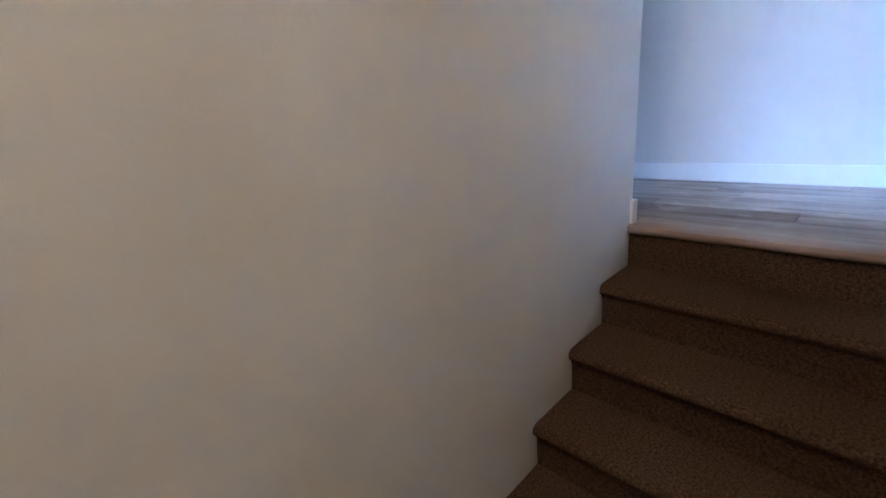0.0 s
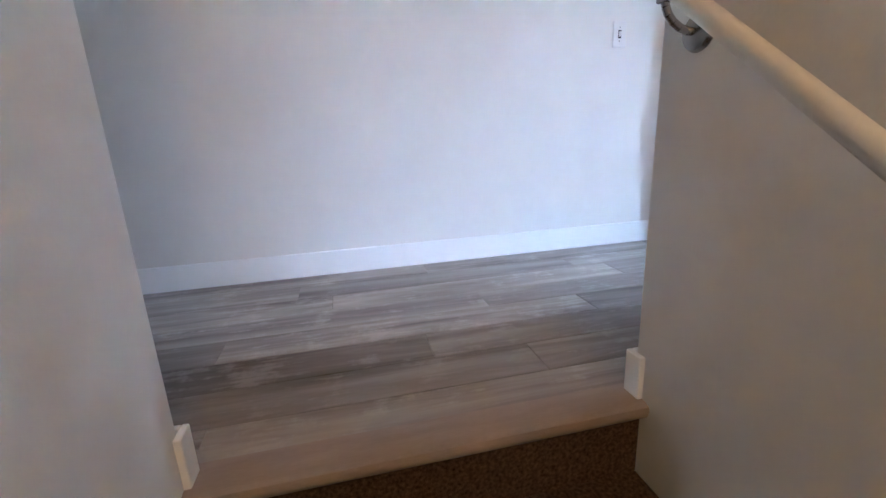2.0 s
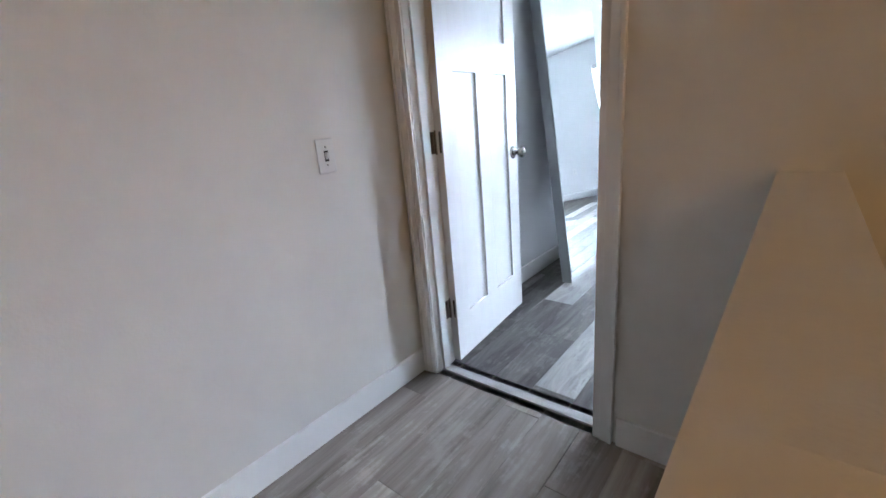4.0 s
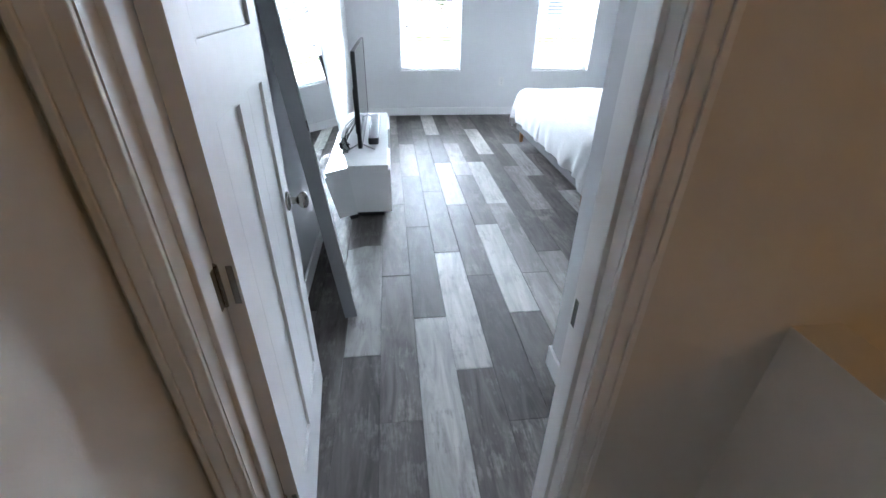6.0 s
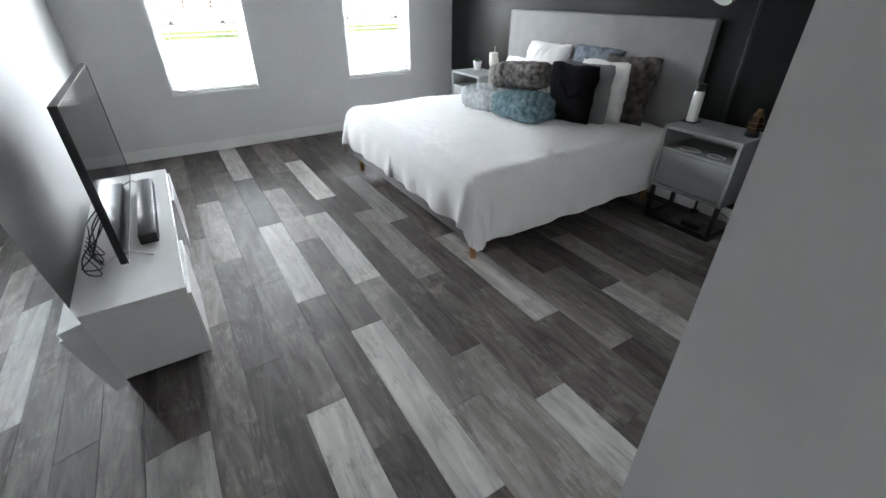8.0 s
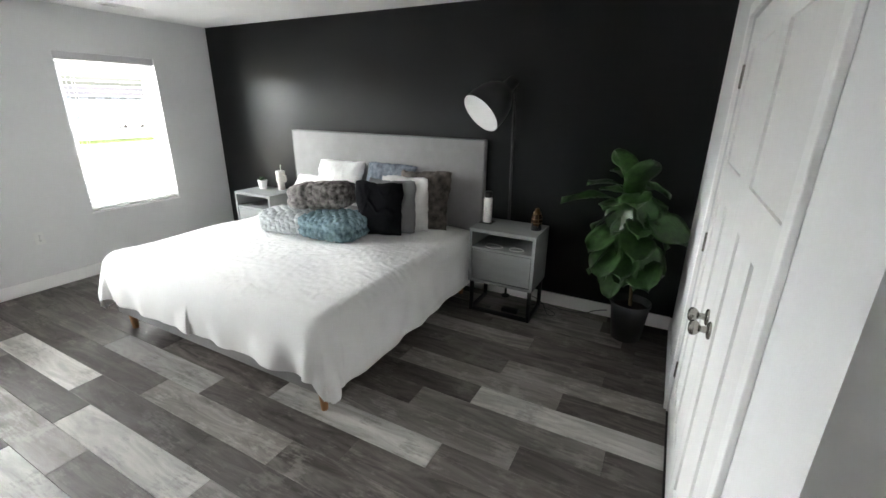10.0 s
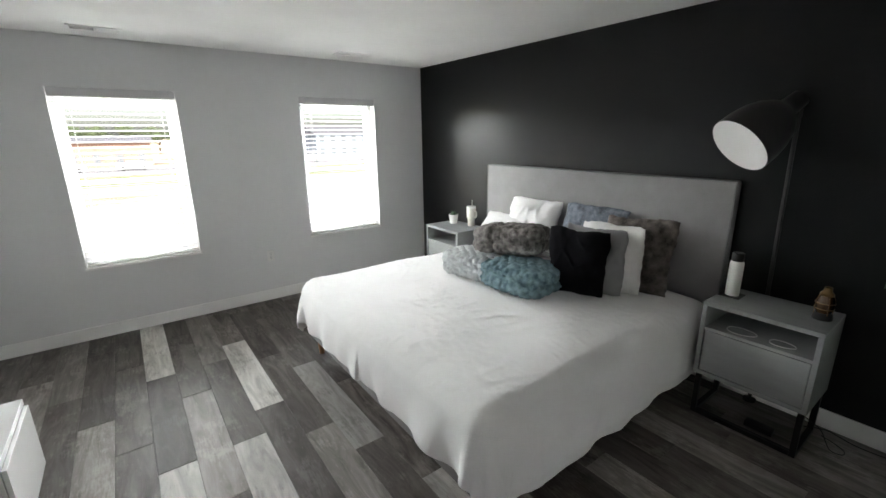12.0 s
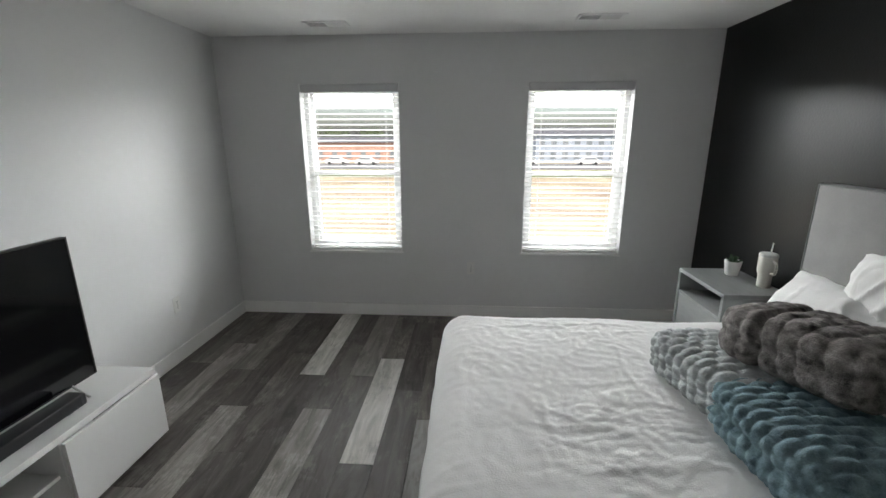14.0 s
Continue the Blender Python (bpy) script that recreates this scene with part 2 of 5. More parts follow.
structure("wall_west", block(-0.12, YD, -0.05, 0, YW + 0.16, H), WALL, "white painted bedroom wall", "wall")
structure("wall_north", pierced("x", 0, XE, YW, YW + 0.16, -0.05, H, [(a, b, ZS, ZT) for a, b in WIN]), WALL, "white painted wall with two windows", "wall")
structure("wall_east", block(XE, YD, -0.05, XE + 0.12, YW + 0.16, H), BLACK_PAINT, "matt black painted accent wall", "wall")
structure("wall_closet", pierced("x", XP, XE, YC - 0.11, YC, -0.05, H, [(CX0, CX1, -0.05, 2.035)]), WALL, "white wall with double closet doors", "wall")
structure("wall_passage", block(XP, YD, -0.05, XP + 0.12, YC - 0.11, H), WALL, "white wall beside the bedroom door", "wall")
DX0, DX1, DZ = 0.18, 0.940, 2.06
structure("wall_door", pierced("x", -0.12, XE + 0.12, YD - 0.12, YD, -2.9, H, [(DX0, DX1, 0, DZ)]), HALL_PAINT, "painted wall with the open bedroom door", "wall")
structure("wall_hall_west", block(XH - 0.12, -4.6, -0.05, XH, YD - 0.12, H), HALL_PAINT, "pale painted hallway wall", "wall")
structure("wall_hall_south", block(XH - 0.12, -4.72, -0.05, XS + 0.12, -4.6, H), HALL_PAINT, "pale painted hallway end wall", "wall")
structure("wall_hall_east", block(XS, -4.6, -0.05, XS + 0.12, YS - 0.12, H), HALL_PAINT, "pale painted hallway wall", "wall")
structure("wall_stair_south", round_corners(block(XS, YS - 0.12, -2.9, 4.2, YS, H), lambda c: abs(c.x - XS) < 1e-4 and abs(c.y - YS) < 1e-4, 0.018), HALL_PAINT, "beige painted stair wall", "wall", 40)
structure("wall_stair_east", block(4.2, YS - 0.12, -2.9, 4.32, YD, H), HALL_PAINT, "beige painted stair wall", "wall")
structure("wall_stair_west", block(XS - 0.1, YN + 0.12, -2.9, XS, YD - 0.12, -0.06), HALL_PAINT, "painted wall under the hallway", "wall")
structure("ceiling", block(-0.12, YD - 0.12, H, XE + 0.12, YW + 0.16, H + 0.1), CEILING, "textured white bedroom ceiling", "ceiling")
structure("ceiling_hall", block(XH - 0.12, -4.72, H, 4.32, YD - 0.12, H + 0.1), CEILING, "textured white hallway ceiling", "ceiling")
floor = structure("floor", block(-0.1, YD - 0.06, -0.06, XE, YW, -0.006), JOINT, "bedroom floor of grey wood planks", "floor")
floor_hall = structure("floor_hall", block(XH, -4.6, -0.06, XS + 0.03, YD - 0.06, -0.006), JOINT, "hallway floor of grey-brown wood planks", "floor")
structure("floor_closet", block(XP + 0.12, YD, -0.05, XE, YC - 0.1, -0.002), JOINT, "closet floor", "floor")

# half wall round the stair: a sloped run along the flight and a level leg along the hall
HW, SLOPE = 0.941, 0.78
bm = bmesh.new()
x1 = 4.2
extrude_profile(bm, [(XS, -2.9), (x1, -2.9), (x1, HW - (x1 - 1.428) * SLOPE), (1.428, HW), (XS, HW)], "y", YN, YN + 0.115)
round_corners(bm, lambda c: abs(c.y - YN) < 1e-4 and c.z > -1.6 and c.x < 4.0 or c.x < XS + 1e-4 and abs(c.y - YN) < 1e-4)
cuboid(bm, XS, YN + 0.115, -0.06, XS + 0.115, YD - 0.12, HW)
structure("half_wall", bm, HALL_PAINT, "beige half wall with sloped top beside the stair", "wall", 40)

# ---- stair ----
RISE, RUN, NX = 0.184, 0.252, 1.394
stair = thing("staircase", "stair covered in worn brown carpet", "staircase")


def step_mesh(y0, y1, depth):
    """One carpeted step: a tread with a soft rounded nose and the riser under it, its top at zero and its nose at x = 0."""
    pts = [(-depth - 0.03, 0.0), (-0.02, 0.0)]
    pts += [(-0.022 + 0.024 * math.sin(a), -0.024 + 0.024 * math.cos(a)) for a in (0.5, 1.0, 1.57, 2.1, 2.6)]
    pts += [(-0.016, -0.05), (-0.026, -0.07), (-0.028, -RISE - 0.02), (-depth - 0.03, -RISE - 0.02)]
    return mesh_of("step", extrude_profile(bmesh.new(), pts, "y", y0, y1), CARPET, 40)


up = step_mesh(YS + 0.002, YN - 0.002, RUN)
for k in range(1, 7):
    st = new("step", up)
    st.parent = stair
    st.location = (NX + k * RUN, 0, -k * RISE)
riser = part("riser", block(NX - 0.06, YS + 0.002, -RISE - 0.02, NX - 0.026, YN - 0.002, -0.03), CARPET, stair)
bm = bmesh.new()
extrude_profile(bm, [(XS - 0.03, 0.002), (XS - 0.03, 0.011), (NX - 0.012, 0.011), (NX, 0.005), (NX + 0.003, -0.006), (NX - 0.002, -0.022), (NX - 0.012, -0.03), (XS + 0.03, -0.03), (XS + 0.03, 0.002)], "y", YS + 0.002, YN - 0.002)
NOSE = material("stair_nose", (0.34, 0.27, 0.22), 0.4, spread=0.15, scale=5, stretch=(6, 1, 6))
part("nosing", bm, NOSE, stair, "reddish-grey wooden stair nosing", 40)
landing = structure("landing", block(NX + 6 * RUN + 0.2, YS, -7 * RISE - 0.15, 4.2, YD - 0.12, -7 * RISE), CARPET, "brown carpeted stair landing", "landing")
part("landing_edge", block(NX + 6 * RUN - 0.03, YS + 0.002, -7 * RISE - 0.15, NX + 6 * RUN + 0.2, YN - 0.002, -7 * RISE), CARPET, stair)
lower = thing("staircase", "lower stair flight covered in brown carpet", "staircase")
dn = step_mesh(YN + 0.12, YD - 0.122, RUN)
for k in range(1, 8):
    st = new("step", dn)
    st.parent = lower
    st.matrix_basis = Matrix.Translation((NX + 6 * RUN + 0.2 - k * RUN, 0, -7 * RISE - k * RISE)) @ Matrix.Diagonal((-1, 1, 1, 1))
structure("floor_lower", block(XS, YN + 0.1, -2.95, 4.2, YD - 0.12, -2.85), CARPET, "carpeted lower floor", "floor")

# handrail on the half wall
hand = thing("handrail", "cream painted round wooden handrail with returned end", "handrail")
RY, RZ0, RX0 = YN - 0.075, 0.832, 1.412


def rail_z(x):
    return RZ0 - (x - RX0) * SLOPE


bm = bmesh.new()
path = [Vector((RX0 - 0.005, YN, RZ0)), Vector((RX0 - 0.005, RY + 0.02, RZ0)), Vector((RX0 - 0.001, RY + 0.006, RZ0)), Vector((RX0 + 0.012, RY, RZ0 - 0.006))] + [Vector((RX0 + 0.04 + d, RY, rail_z(RX0 + 0.04 + d))) for d in (0, 0.5, 1.0, 1.55)]
rings = []
for i, p in enumerate(path):
    d = (path[min(i + 1, len(path) - 1)] - path[max(i - 1, 0)]).normalized()
    q = d.to_track_quat("Z", "Y").to_matrix()
    rings.append([bm.verts.new(p + q @ Vector((0.0160 * math.cos(a * math.pi / 10), 0.0160 * math.sin(a * math.pi / 10), 0))) for a in range(20)])
for lo, hi in zip(rings, rings[1:]):
    best = min(range(20), key=lambda s: sum((lo[i].co - hi[(i + s) % 20].co).length for i in range(20)))
    for i in range(20):
        bm.faces.new((lo[i], lo[(i + 1) % 20], hi[(i + 1 + best) % 20], hi[(i + best) % 20]))
bm.faces.new(rings[-1])
bm.faces.new(rings[0][::-1])
part("rail", bm, RAIL_PAINT, hand, smooth=50)
for bx in (1.43, 2.07, 2.72):
    z = rail_z(bx)
    bm = bmesh.new()
    prev = Vector((bx, YN - 0.012, z - 0.072))
    for q in range(1, 7):
        a = q / 6 * math.pi / 2
        nxt = Vector((bx, YN - 0.012 - 0.063 * math.sin(a), z - 0.072 + 0.050 * (1 - math.cos(a))))
        tube(bm, prev, nxt, 0.0065, 0.0065, 12)
        prev = nxt
    bracket = part("bracket", bm, NICKEL, hand, "brushed nickel rail bracket", 40)
    part("rosette", lathe(bmesh.new(), [(0.0, 0.0), (0.030, 0.0), (0.032, 0.004), (0.028, 0.012), (0.012, 0.018), (0.0, 0.019)], (bx, YN, z - 0.072), 24, (0, -1, 0)), NICKEL, bracket, smooth=40)
    part("saddle", block(bx - 0.011, RY - 0.009, z - 0.030, bx + 0.011, RY + 0.009, z - 0.012, 0.003), NICKEL, bracket)

# ---- trim ----
BH, BT = 0.112, 0.014


def board(name, x0, y0, x1, y1, h=BH, mat=TRIM):
    bm = block(min(x0, x1), min(y0, y1), 0.001, max(x0, x1), max(y0, y1), h, 0.003)
    return structure(name, bm, mat, "white painted baseboard", "baseboard")


board("baseboard", 0, YW - BT, XE, YW)
board("baseboard", 0, YD + 0.02, BT, YW - BT)
board("baseboard", XE - BT, YC + BT, XE, YW - BT)
board("baseboard", CX1 + 0.061, YC, XE - BT, YC + BT)
board("baseboard", XP - BT, YC, CX0 - 0.061, YC + BT)
board("baseboard", XP - BT, YD + 0.015, XP, YC)
board("baseboard", XH, -4.6, XH + BT, YD - 0.12 - 0.0005)
board("baseboard", XH + BT, YD - 0.12 - BT, DX0 - 0.062, YD - 0.12)
board("baseboard", DX1 + 0.062, YD - 0.12 - BT, XS, YD - 0.12)
board("baseboard", XS - BT, YN, XS, YD - 0.12 - BT)
board("baseboard", XS - BT, -4.6, XS, YS)
board("baseboard", XS - BT, YN - BT, XS + 0.035, YN)
board("baseboard", XS - BT, YS, XS + 0.035, YS + BT)

# ---- bedroom door ----
frame_of = thing("door_1", "white three-panel bedroom door standing open", "door")
tagged(frame_of, kind="structure")
bm = bmesh.new()
cuboid(bm, DX0, YD - 0.12, 0, DX0 + 0.02, YD, DZ)
cuboid(bm, DX1 - 0.02, YD - 0.12, 0, DX1, YD, DZ)
cuboid(bm, DX0 + 0.02, YD - 0.12, DZ - 0.02, DX1 - 0.02, YD, DZ)
cuboid(bm, DX0 + 0.02, YD - 0.085, 0, DX0 + 0.032, YD - 0.04, DZ - 0.02, 0.002)
cuboid(bm, DX1 - 0.032, YD - 0.085, 0, DX1 - 0.02, YD - 0.04, DZ - 0.02, 0.002)
cuboid(bm, DX0 + 0.032, YD - 0.085, DZ - 0.032, DX1 - 0.032, YD - 0.04, DZ - 0.02, 0.002)
part("jamb", bm, TRIM, frame_of)
for face, out in ((YD - 0.12, -1), (YD, 1)):
    bm = bmesh.new()
    for w0, w1, th in ((-0.006, 0.018, 0.010), (0.018, 0.046, 0.014), (0.046, 0.060, 0.018)):
        a, b = sorted((face, face + out * th))
        cuboid(bm, DX0 - w1 + 0.012, a, 0, DX0 - w0 + 0.012, b, DZ + w1 - 0.012, 0.002)
        cuboid(bm, DX1 + w0 - 0.012, a, 0, DX1 + w1 - 0.012, b, DZ + w1 - 0.012, 0.002)
        cuboid(bm, DX0 - w0 + 0.0122, a, DZ + w0 - 0.012, DX1 + w0 - 0.0122, b, DZ + w1 - 0.012, 0.002)
    part("casing", bm, TRIM, frame_of, "white stepped door casing")
part("strike_plate", block(DX1 - 0.0215, YD - 0.038, 0.885, DX1 - 0.0195, YD - 0.004, 0.955, 0.0006), NICKEL, frame_of, "brushed nickel strike plate")
THRESH = material("threshold_vinyl", (0.50, 0.49, 0.47), 0.5, spread=0.05)
part("threshold", block(DX0 + 0.021, YD - 0.088, 0.0, DX1 - 0.021, YD - 0.040, 0.009, 0.003), THRESH, frame_of, "pale grey threshold strip")


def panel_leaf(w, h, t=0.035):
    """A door leaf with one wide panel above two tall ones, sunk in both faces. x along the leaf, y from -t to 0."""
    bm = bmesh.new()
    st, top, lock, bot, mul = 0.105, 0.115, 0.125, 0.21, 0.095
    zl = h - top - 0.48
    cuboid(bm, st - 0.002, -t + 0.009, bot - 0.002, w - st + 0.002, -0.009, h - top + 0.002)
    for x0, x1, z0, z1 in ((0, st, 0, h), (w - st, w, 0, h), (st, w - st, h - top, h), (st, w - st, zl - lock, zl), (st, w - st, 0, bot), (w / 2 - mul / 2, w / 2 + mul / 2, bot, zl - lock)):
        cuboid(bm, x0, -t, z0, x1, 0, z1)
    for x0, x1, z0, z1 in ((st, w - st, zl, h - top), (st, w / 2 - mul / 2, bot, zl - lock), (w / 2 + mul / 2, w - st, bot, zl - lock)):
        for y in (-t + 0.0045, -0.0045):
            for a in ((x0, z0, x0 + 0.008, z1), (x1 - 0.008, z0, x1, z1), (x0 + 0.008, z0, x1 - 0.008, z0 + 0.008), (x0 + 0.008, z1 - 0.008, x1 - 0.008, z1)):
                cuboid(bm, a[0], y - 0.0047, a[1], a[2], y + 0.0047, a[3])
    return bm


def knob_mesh():
    return mesh_of("door_knob", lathe(bmesh.new(), [(0.0, 0.0), (0.032, 0.0), (0.033, 0.004), (0.028, 0.009), (0.013, 0.012), (0.0115, 0.030), (0.018, 0.036), (0.026, 0.044), (0.0285, 0.053), (0.026, 0.062), (0.016, 0.068), (0.0, 0.070)], seg=28), NICKEL, 60)


KNOB = knob_mesh()


def knob(parent, x, y, z, out):
    k = new("door_knob", KNOB)
    k.parent = parent
    k.matrix_basis = Matrix.Translation((x, y, z)) @ Vector((0, 0, 1)).rotation_difference(Vector((0, out, 0))).to_matrix().to_4x4()
    return tagged(k, "round brushed nickel door knob")


def hinge_mesh():
    bm = bmesh.new()
    tube(bm, (0, 0, -0.045), (0, 0, 0.045), 0.006, seg=10)
    for z in (-0.047, 0.047):
        ball(bm, (0, 0, z), 0.006, 0.006, 0.004, 8)
    cuboid(bm, -0.002, -0.034, -0.044, 0.0005, 0, 0.044)
    cuboid(bm, -0.003, -0.0005, -0.044, 0.03, 0.0015, 0.044)
    return mesh_of("hinge", bm, NICKEL, 40)


HINGE = hinge_mesh()
LW = DX1 - DX0 - 0.046
leaf = part("leaf", panel_leaf(LW, 2.02), DOOR_PAINT, frame_of)
leaf.matrix_basis = pose(DX0 + 0.022, YD + 0.002, 0.012, 0, 0, 95)
knob(leaf, LW - 0.06, -0.035, 0.905, -1)
knob(leaf, LW - 0.06, 0.0, 0.905, 1)
part("latch", block(LW - 0.0005, -0.03, 0.875, LW + 0.0015, -0.005, 0.935), NICKEL, leaf)
for z in (0.28, 1.03, 1.80):
    h = new("hinge", HINGE)
    h.parent = frame_of
    h.location = (DX0 + 0.0215, YD + 0.004, z)
    tagged(h, "brushed nickel butt hinge")

# closet double doors
closet = thing("door_2", "white three-panel double closet doors, closed", "door")
tagged(closet, kind="structure")
CW = (CX1 - CX0) / 2 - 0.004
for x, turn, hx in ((CX0 + 0.002, 1, CX0 + 0.002), (CX1 - 0.002, -1, CX1 - 0.002)):
    lf = part("leaf", panel_leaf(CW, 2.015), DOOR_PAINT, closet)
    lf.matrix_basis = Matrix.Translation((x, YC - 0.008, 0.012)) @ Matrix.Diagonal((turn, 1, 1, 1))
    k = new("door_knob", KNOB)
    k.parent = lf
    k.matrix_basis = Matrix.Translation((CW - 0.055, 0, 0.905)) @ Vector((0, 0, 1)).rotation_difference(Vector((0, 1, 0))).to_matrix().to_4x4()
    tagged(k, "round brushed nickel door knob")
    for z in (0.28, 1.03, 1.80):
        h = new("hinge", HINGE)
        h.parent = closet
        h.matrix_basis = Matrix.Translation((hx, YC - 0.003, z)) @ Matrix.Diagonal((turn, 1, 1, 1))
        tagged(h, "brushed nickel butt hinge")

bm = bmesh.new()
cuboid(bm, CX0 - 0.06, YC, 0, CX0 - 0.004, YC + 0.016, 2.095, 0.003)
cuboid(bm, CX1 + 0.004, YC, 0, CX1 + 0.06, YC + 0.016, 2.095, 0.003)
cuboid(bm, CX0 - 0.004, YC, 2.039, CX1 + 0.004, YC + 0.016, 2.095, 0.003)
part("casing", bm, TRIM, closet, "flat white door casing")

# ---- windows and blinds ----
GLASS = bpy.data.materials.new("window_glass")
GLASS.use_nodes = True
g = GLASS.node_tree.nodes["Principled BSDF"]
g.inputs["Transmission Weight"].default_value, g.inputs["Roughness"].default_value, g.inputs["IOR"].default_value = 1.0, 0.0, 1.45
g.inputs["Base Color"].default_value = (0.97, 0.985, 0.98, 1)
SLAT = material("blind_slat", (0.78, 0.78, 0.77), 0.45, spread=0.02)
st = SLAT.node_tree
glow = st.nodes.new("ShaderNodeBsdfTranslucent")
glow.inputs["Color"].default_value = (0.78, 0.78, 0.76, 1)
both = st.nodes.new("ShaderNodeMixShader")
both.inputs[0].default_value = 0.35
st.links.new(st.nodes["Principled BSDF"].outputs[0], both.inputs[1])
st.links.new(glow.outputs[0], both.inputs[2])
st.links.new(both.outputs[0], st.nodes["Material Output"].inputs["Surface"])
CORD = material("blind_cord", (0.7, 0.7, 0.68), 0.8, spread=0.03)
VALANCE = material("blind_valance", (0.62, 0.61, 0.62), 0.5, spread=0.03)
ZM = 1.32
for n, (a, b) in enumerate(WIN):
    win = thing("window_%d" % (n + 1), "white vinyl single-hung window in a plain drywall opening", "window")
    tagged(win, kind="structure")
    bm = bmesh.new()
    f = 0.042
    y0, y1 = YW + 0.095, YW + 0.155
    cuboid(bm, a, y0, ZS, a + f, y1, ZT)
    cuboid(bm, b - f, y0, ZS, b, y1, ZT)
    cuboid(bm, a + f, y0, ZS, b - f, y1, ZS + f)
    cuboid(bm, a + f, y0, ZT - f, b - f, y1, ZT)
    part("window_frame", bm, VINYL, win)
    for z0, z1, yy in ((ZS + f, ZM + 0.02, y0 + 0.008), (ZM - 0.02, ZT - f, y0 + 0.034)):
        bm = bmesh.new()
        s = 0.032
        cuboid(bm, a + f, yy, z0, a + f + s, yy + 0.022, z1)
        cuboid(bm, b - f - s, yy, z0, b - f, yy + 0.022, z1)
        cuboid(bm, a + f + s, yy, z0, b - f - s, yy + 0.022, z0 + s)
        cuboid(bm, a + f + s, yy, z1 - s, b - f - s, yy + 0.022, z1)
        sash = part("sash", bm, VINYL, win)
        pane = part("pane", block(a + f + s, yy + 0.009, z0 + s, b - f - s, yy + 0.013, z1 - s), GLASS, sash)
        pane.visible_shadow = False
    part("window_sill", block(a - 0.012, YW - 0.012, ZS - 0.014, b + 0.012, YW + 0.094, ZS + 0.004, 0.003), TRIM, win, "thin white window sill")
    blind = thing("window_blind", "white horizontal slat blind, lowered with open slats", "blind", "window blinds")
    bm = block(a + 0.006, YW + 0.006, ZT - 0.068, b - 0.006, YW + 0.062, ZT - 0.002, 0.004)
    part("headrail", bm, VALANCE, blind, "pale grey valance")
    slat = mesh_of("slat", extrude_profile(bmesh.new(), [(-0.024, -0.0035), (-0.012, 0.0), (0.0, 0.001), (0.012, 0.0), (0.024, -0.0035), (0.024, -0.0015), (0.012, 0.002), (0.0, 0.003), (-0.012, 0.002), (-0.024, -0.0015)], "x", a + 0.010, b - 0.010), SLAT, 30)
    zz, count = ZS + 0.05, 0
    while zz < ZT - 0.085:
        sl = new("slat", slat)
        sl.parent = blind
        sl.matrix_basis = pose(0, YW + 0.036, zz, -4 + random.uniform(-1, 1))
        zz += 0.0445
    part("bottom_rail", block(a + 0.010, YW + 0.014, ZS + 0.010, b - 0.010, YW + 0.058, ZS + 0.026, 0.003), SLAT, blind)
    for x in (a + 0.12, b - 0.12):
        for y in (YW + 0.011, YW + 0.061):
            part("cord", tube(bmesh.new(), (x, y, ZS + 0.015), (x, y, ZT - 0.05), 0.0011, seg=6), CORD, blind)
    for x, z in ((a + 0.055, 1.10), (b - 0.035, 1.16)):
        bm = bmesh.new()
        tube(bm, (x, YW + 0.004, z), (x, YW + 0.004, ZT - 0.06), 0.0011, seg=6)
        lathe(bm, [(0.0, 0.0), (0.006, 0.002), (0.0065, 0.012), (0.003, 0.030), (0.0, 0.032)], (x, YW + 0.004, z - 0.028), 10)
        part("pull_cord", bm, VALANCE, blind, "blind pull cord with a small tassel")

# ---- outside ----
DIRT = material("bare_earth", (0.34, 0.25, 0.18), 0.95, spread=0.3, scale=0.12, bump=0.3, bump_scale=3, gloss=0.1, second=(0.38, 0.33, 0.22))
GRASS = material("grass", (0.075, 0.12, 0.03), 0.95, spread=0.4, scale=0.3, gloss=0.1, second=(0.14, 0.17, 0.05))
ASPHALT = material("asphalt", (0.16, 0.16, 0.16), 0.9, spread=0.15, scale=0.5)
BRICK = material("brick_facade", (0.34, 0.21, 0.165), 0.85, spread=0.15, scale=0.8)
SIDING = material("blue_siding", (0.24, 0.28, 0.34), 0.7, spread=0.08, scale=0.6, stretch=(0.2, 0.2, 6))
ROOF = material("roof_shingle", (0.10, 0.10, 0.11), 0.9, spread=0.2, scale=1.5)
FAR_GLASS = material("far_window", (0.16, 0.18, 0.20), 0.12, spread=0.1)
BARK = material("bark", (0.10, 0.07, 0.05), 0.9, spread=0.3, scale=3)
LEAFY = material("tree_leaves", (0.065, 0.095, 0.05), 0.8, spread=0.4, scale=1.2, gloss=0.2, second=(0.11, 0.14, 0.075))
GZ = -3.3
structure("ground", block(-900, 5.6, GZ - 0.5, 900, 1500, GZ), DIRT, "bare tan earth field beyond the house", "ground")
structure("ground_grass", block(-300, 58, GZ, 300, 71, GZ + 0.05), GRASS, "green grass verge beside the road", "grass")
structure("road", block(-400, 73, GZ, 400, 90, GZ + 0.04), ASPHALT, "pale asphalt road and parking", "road")


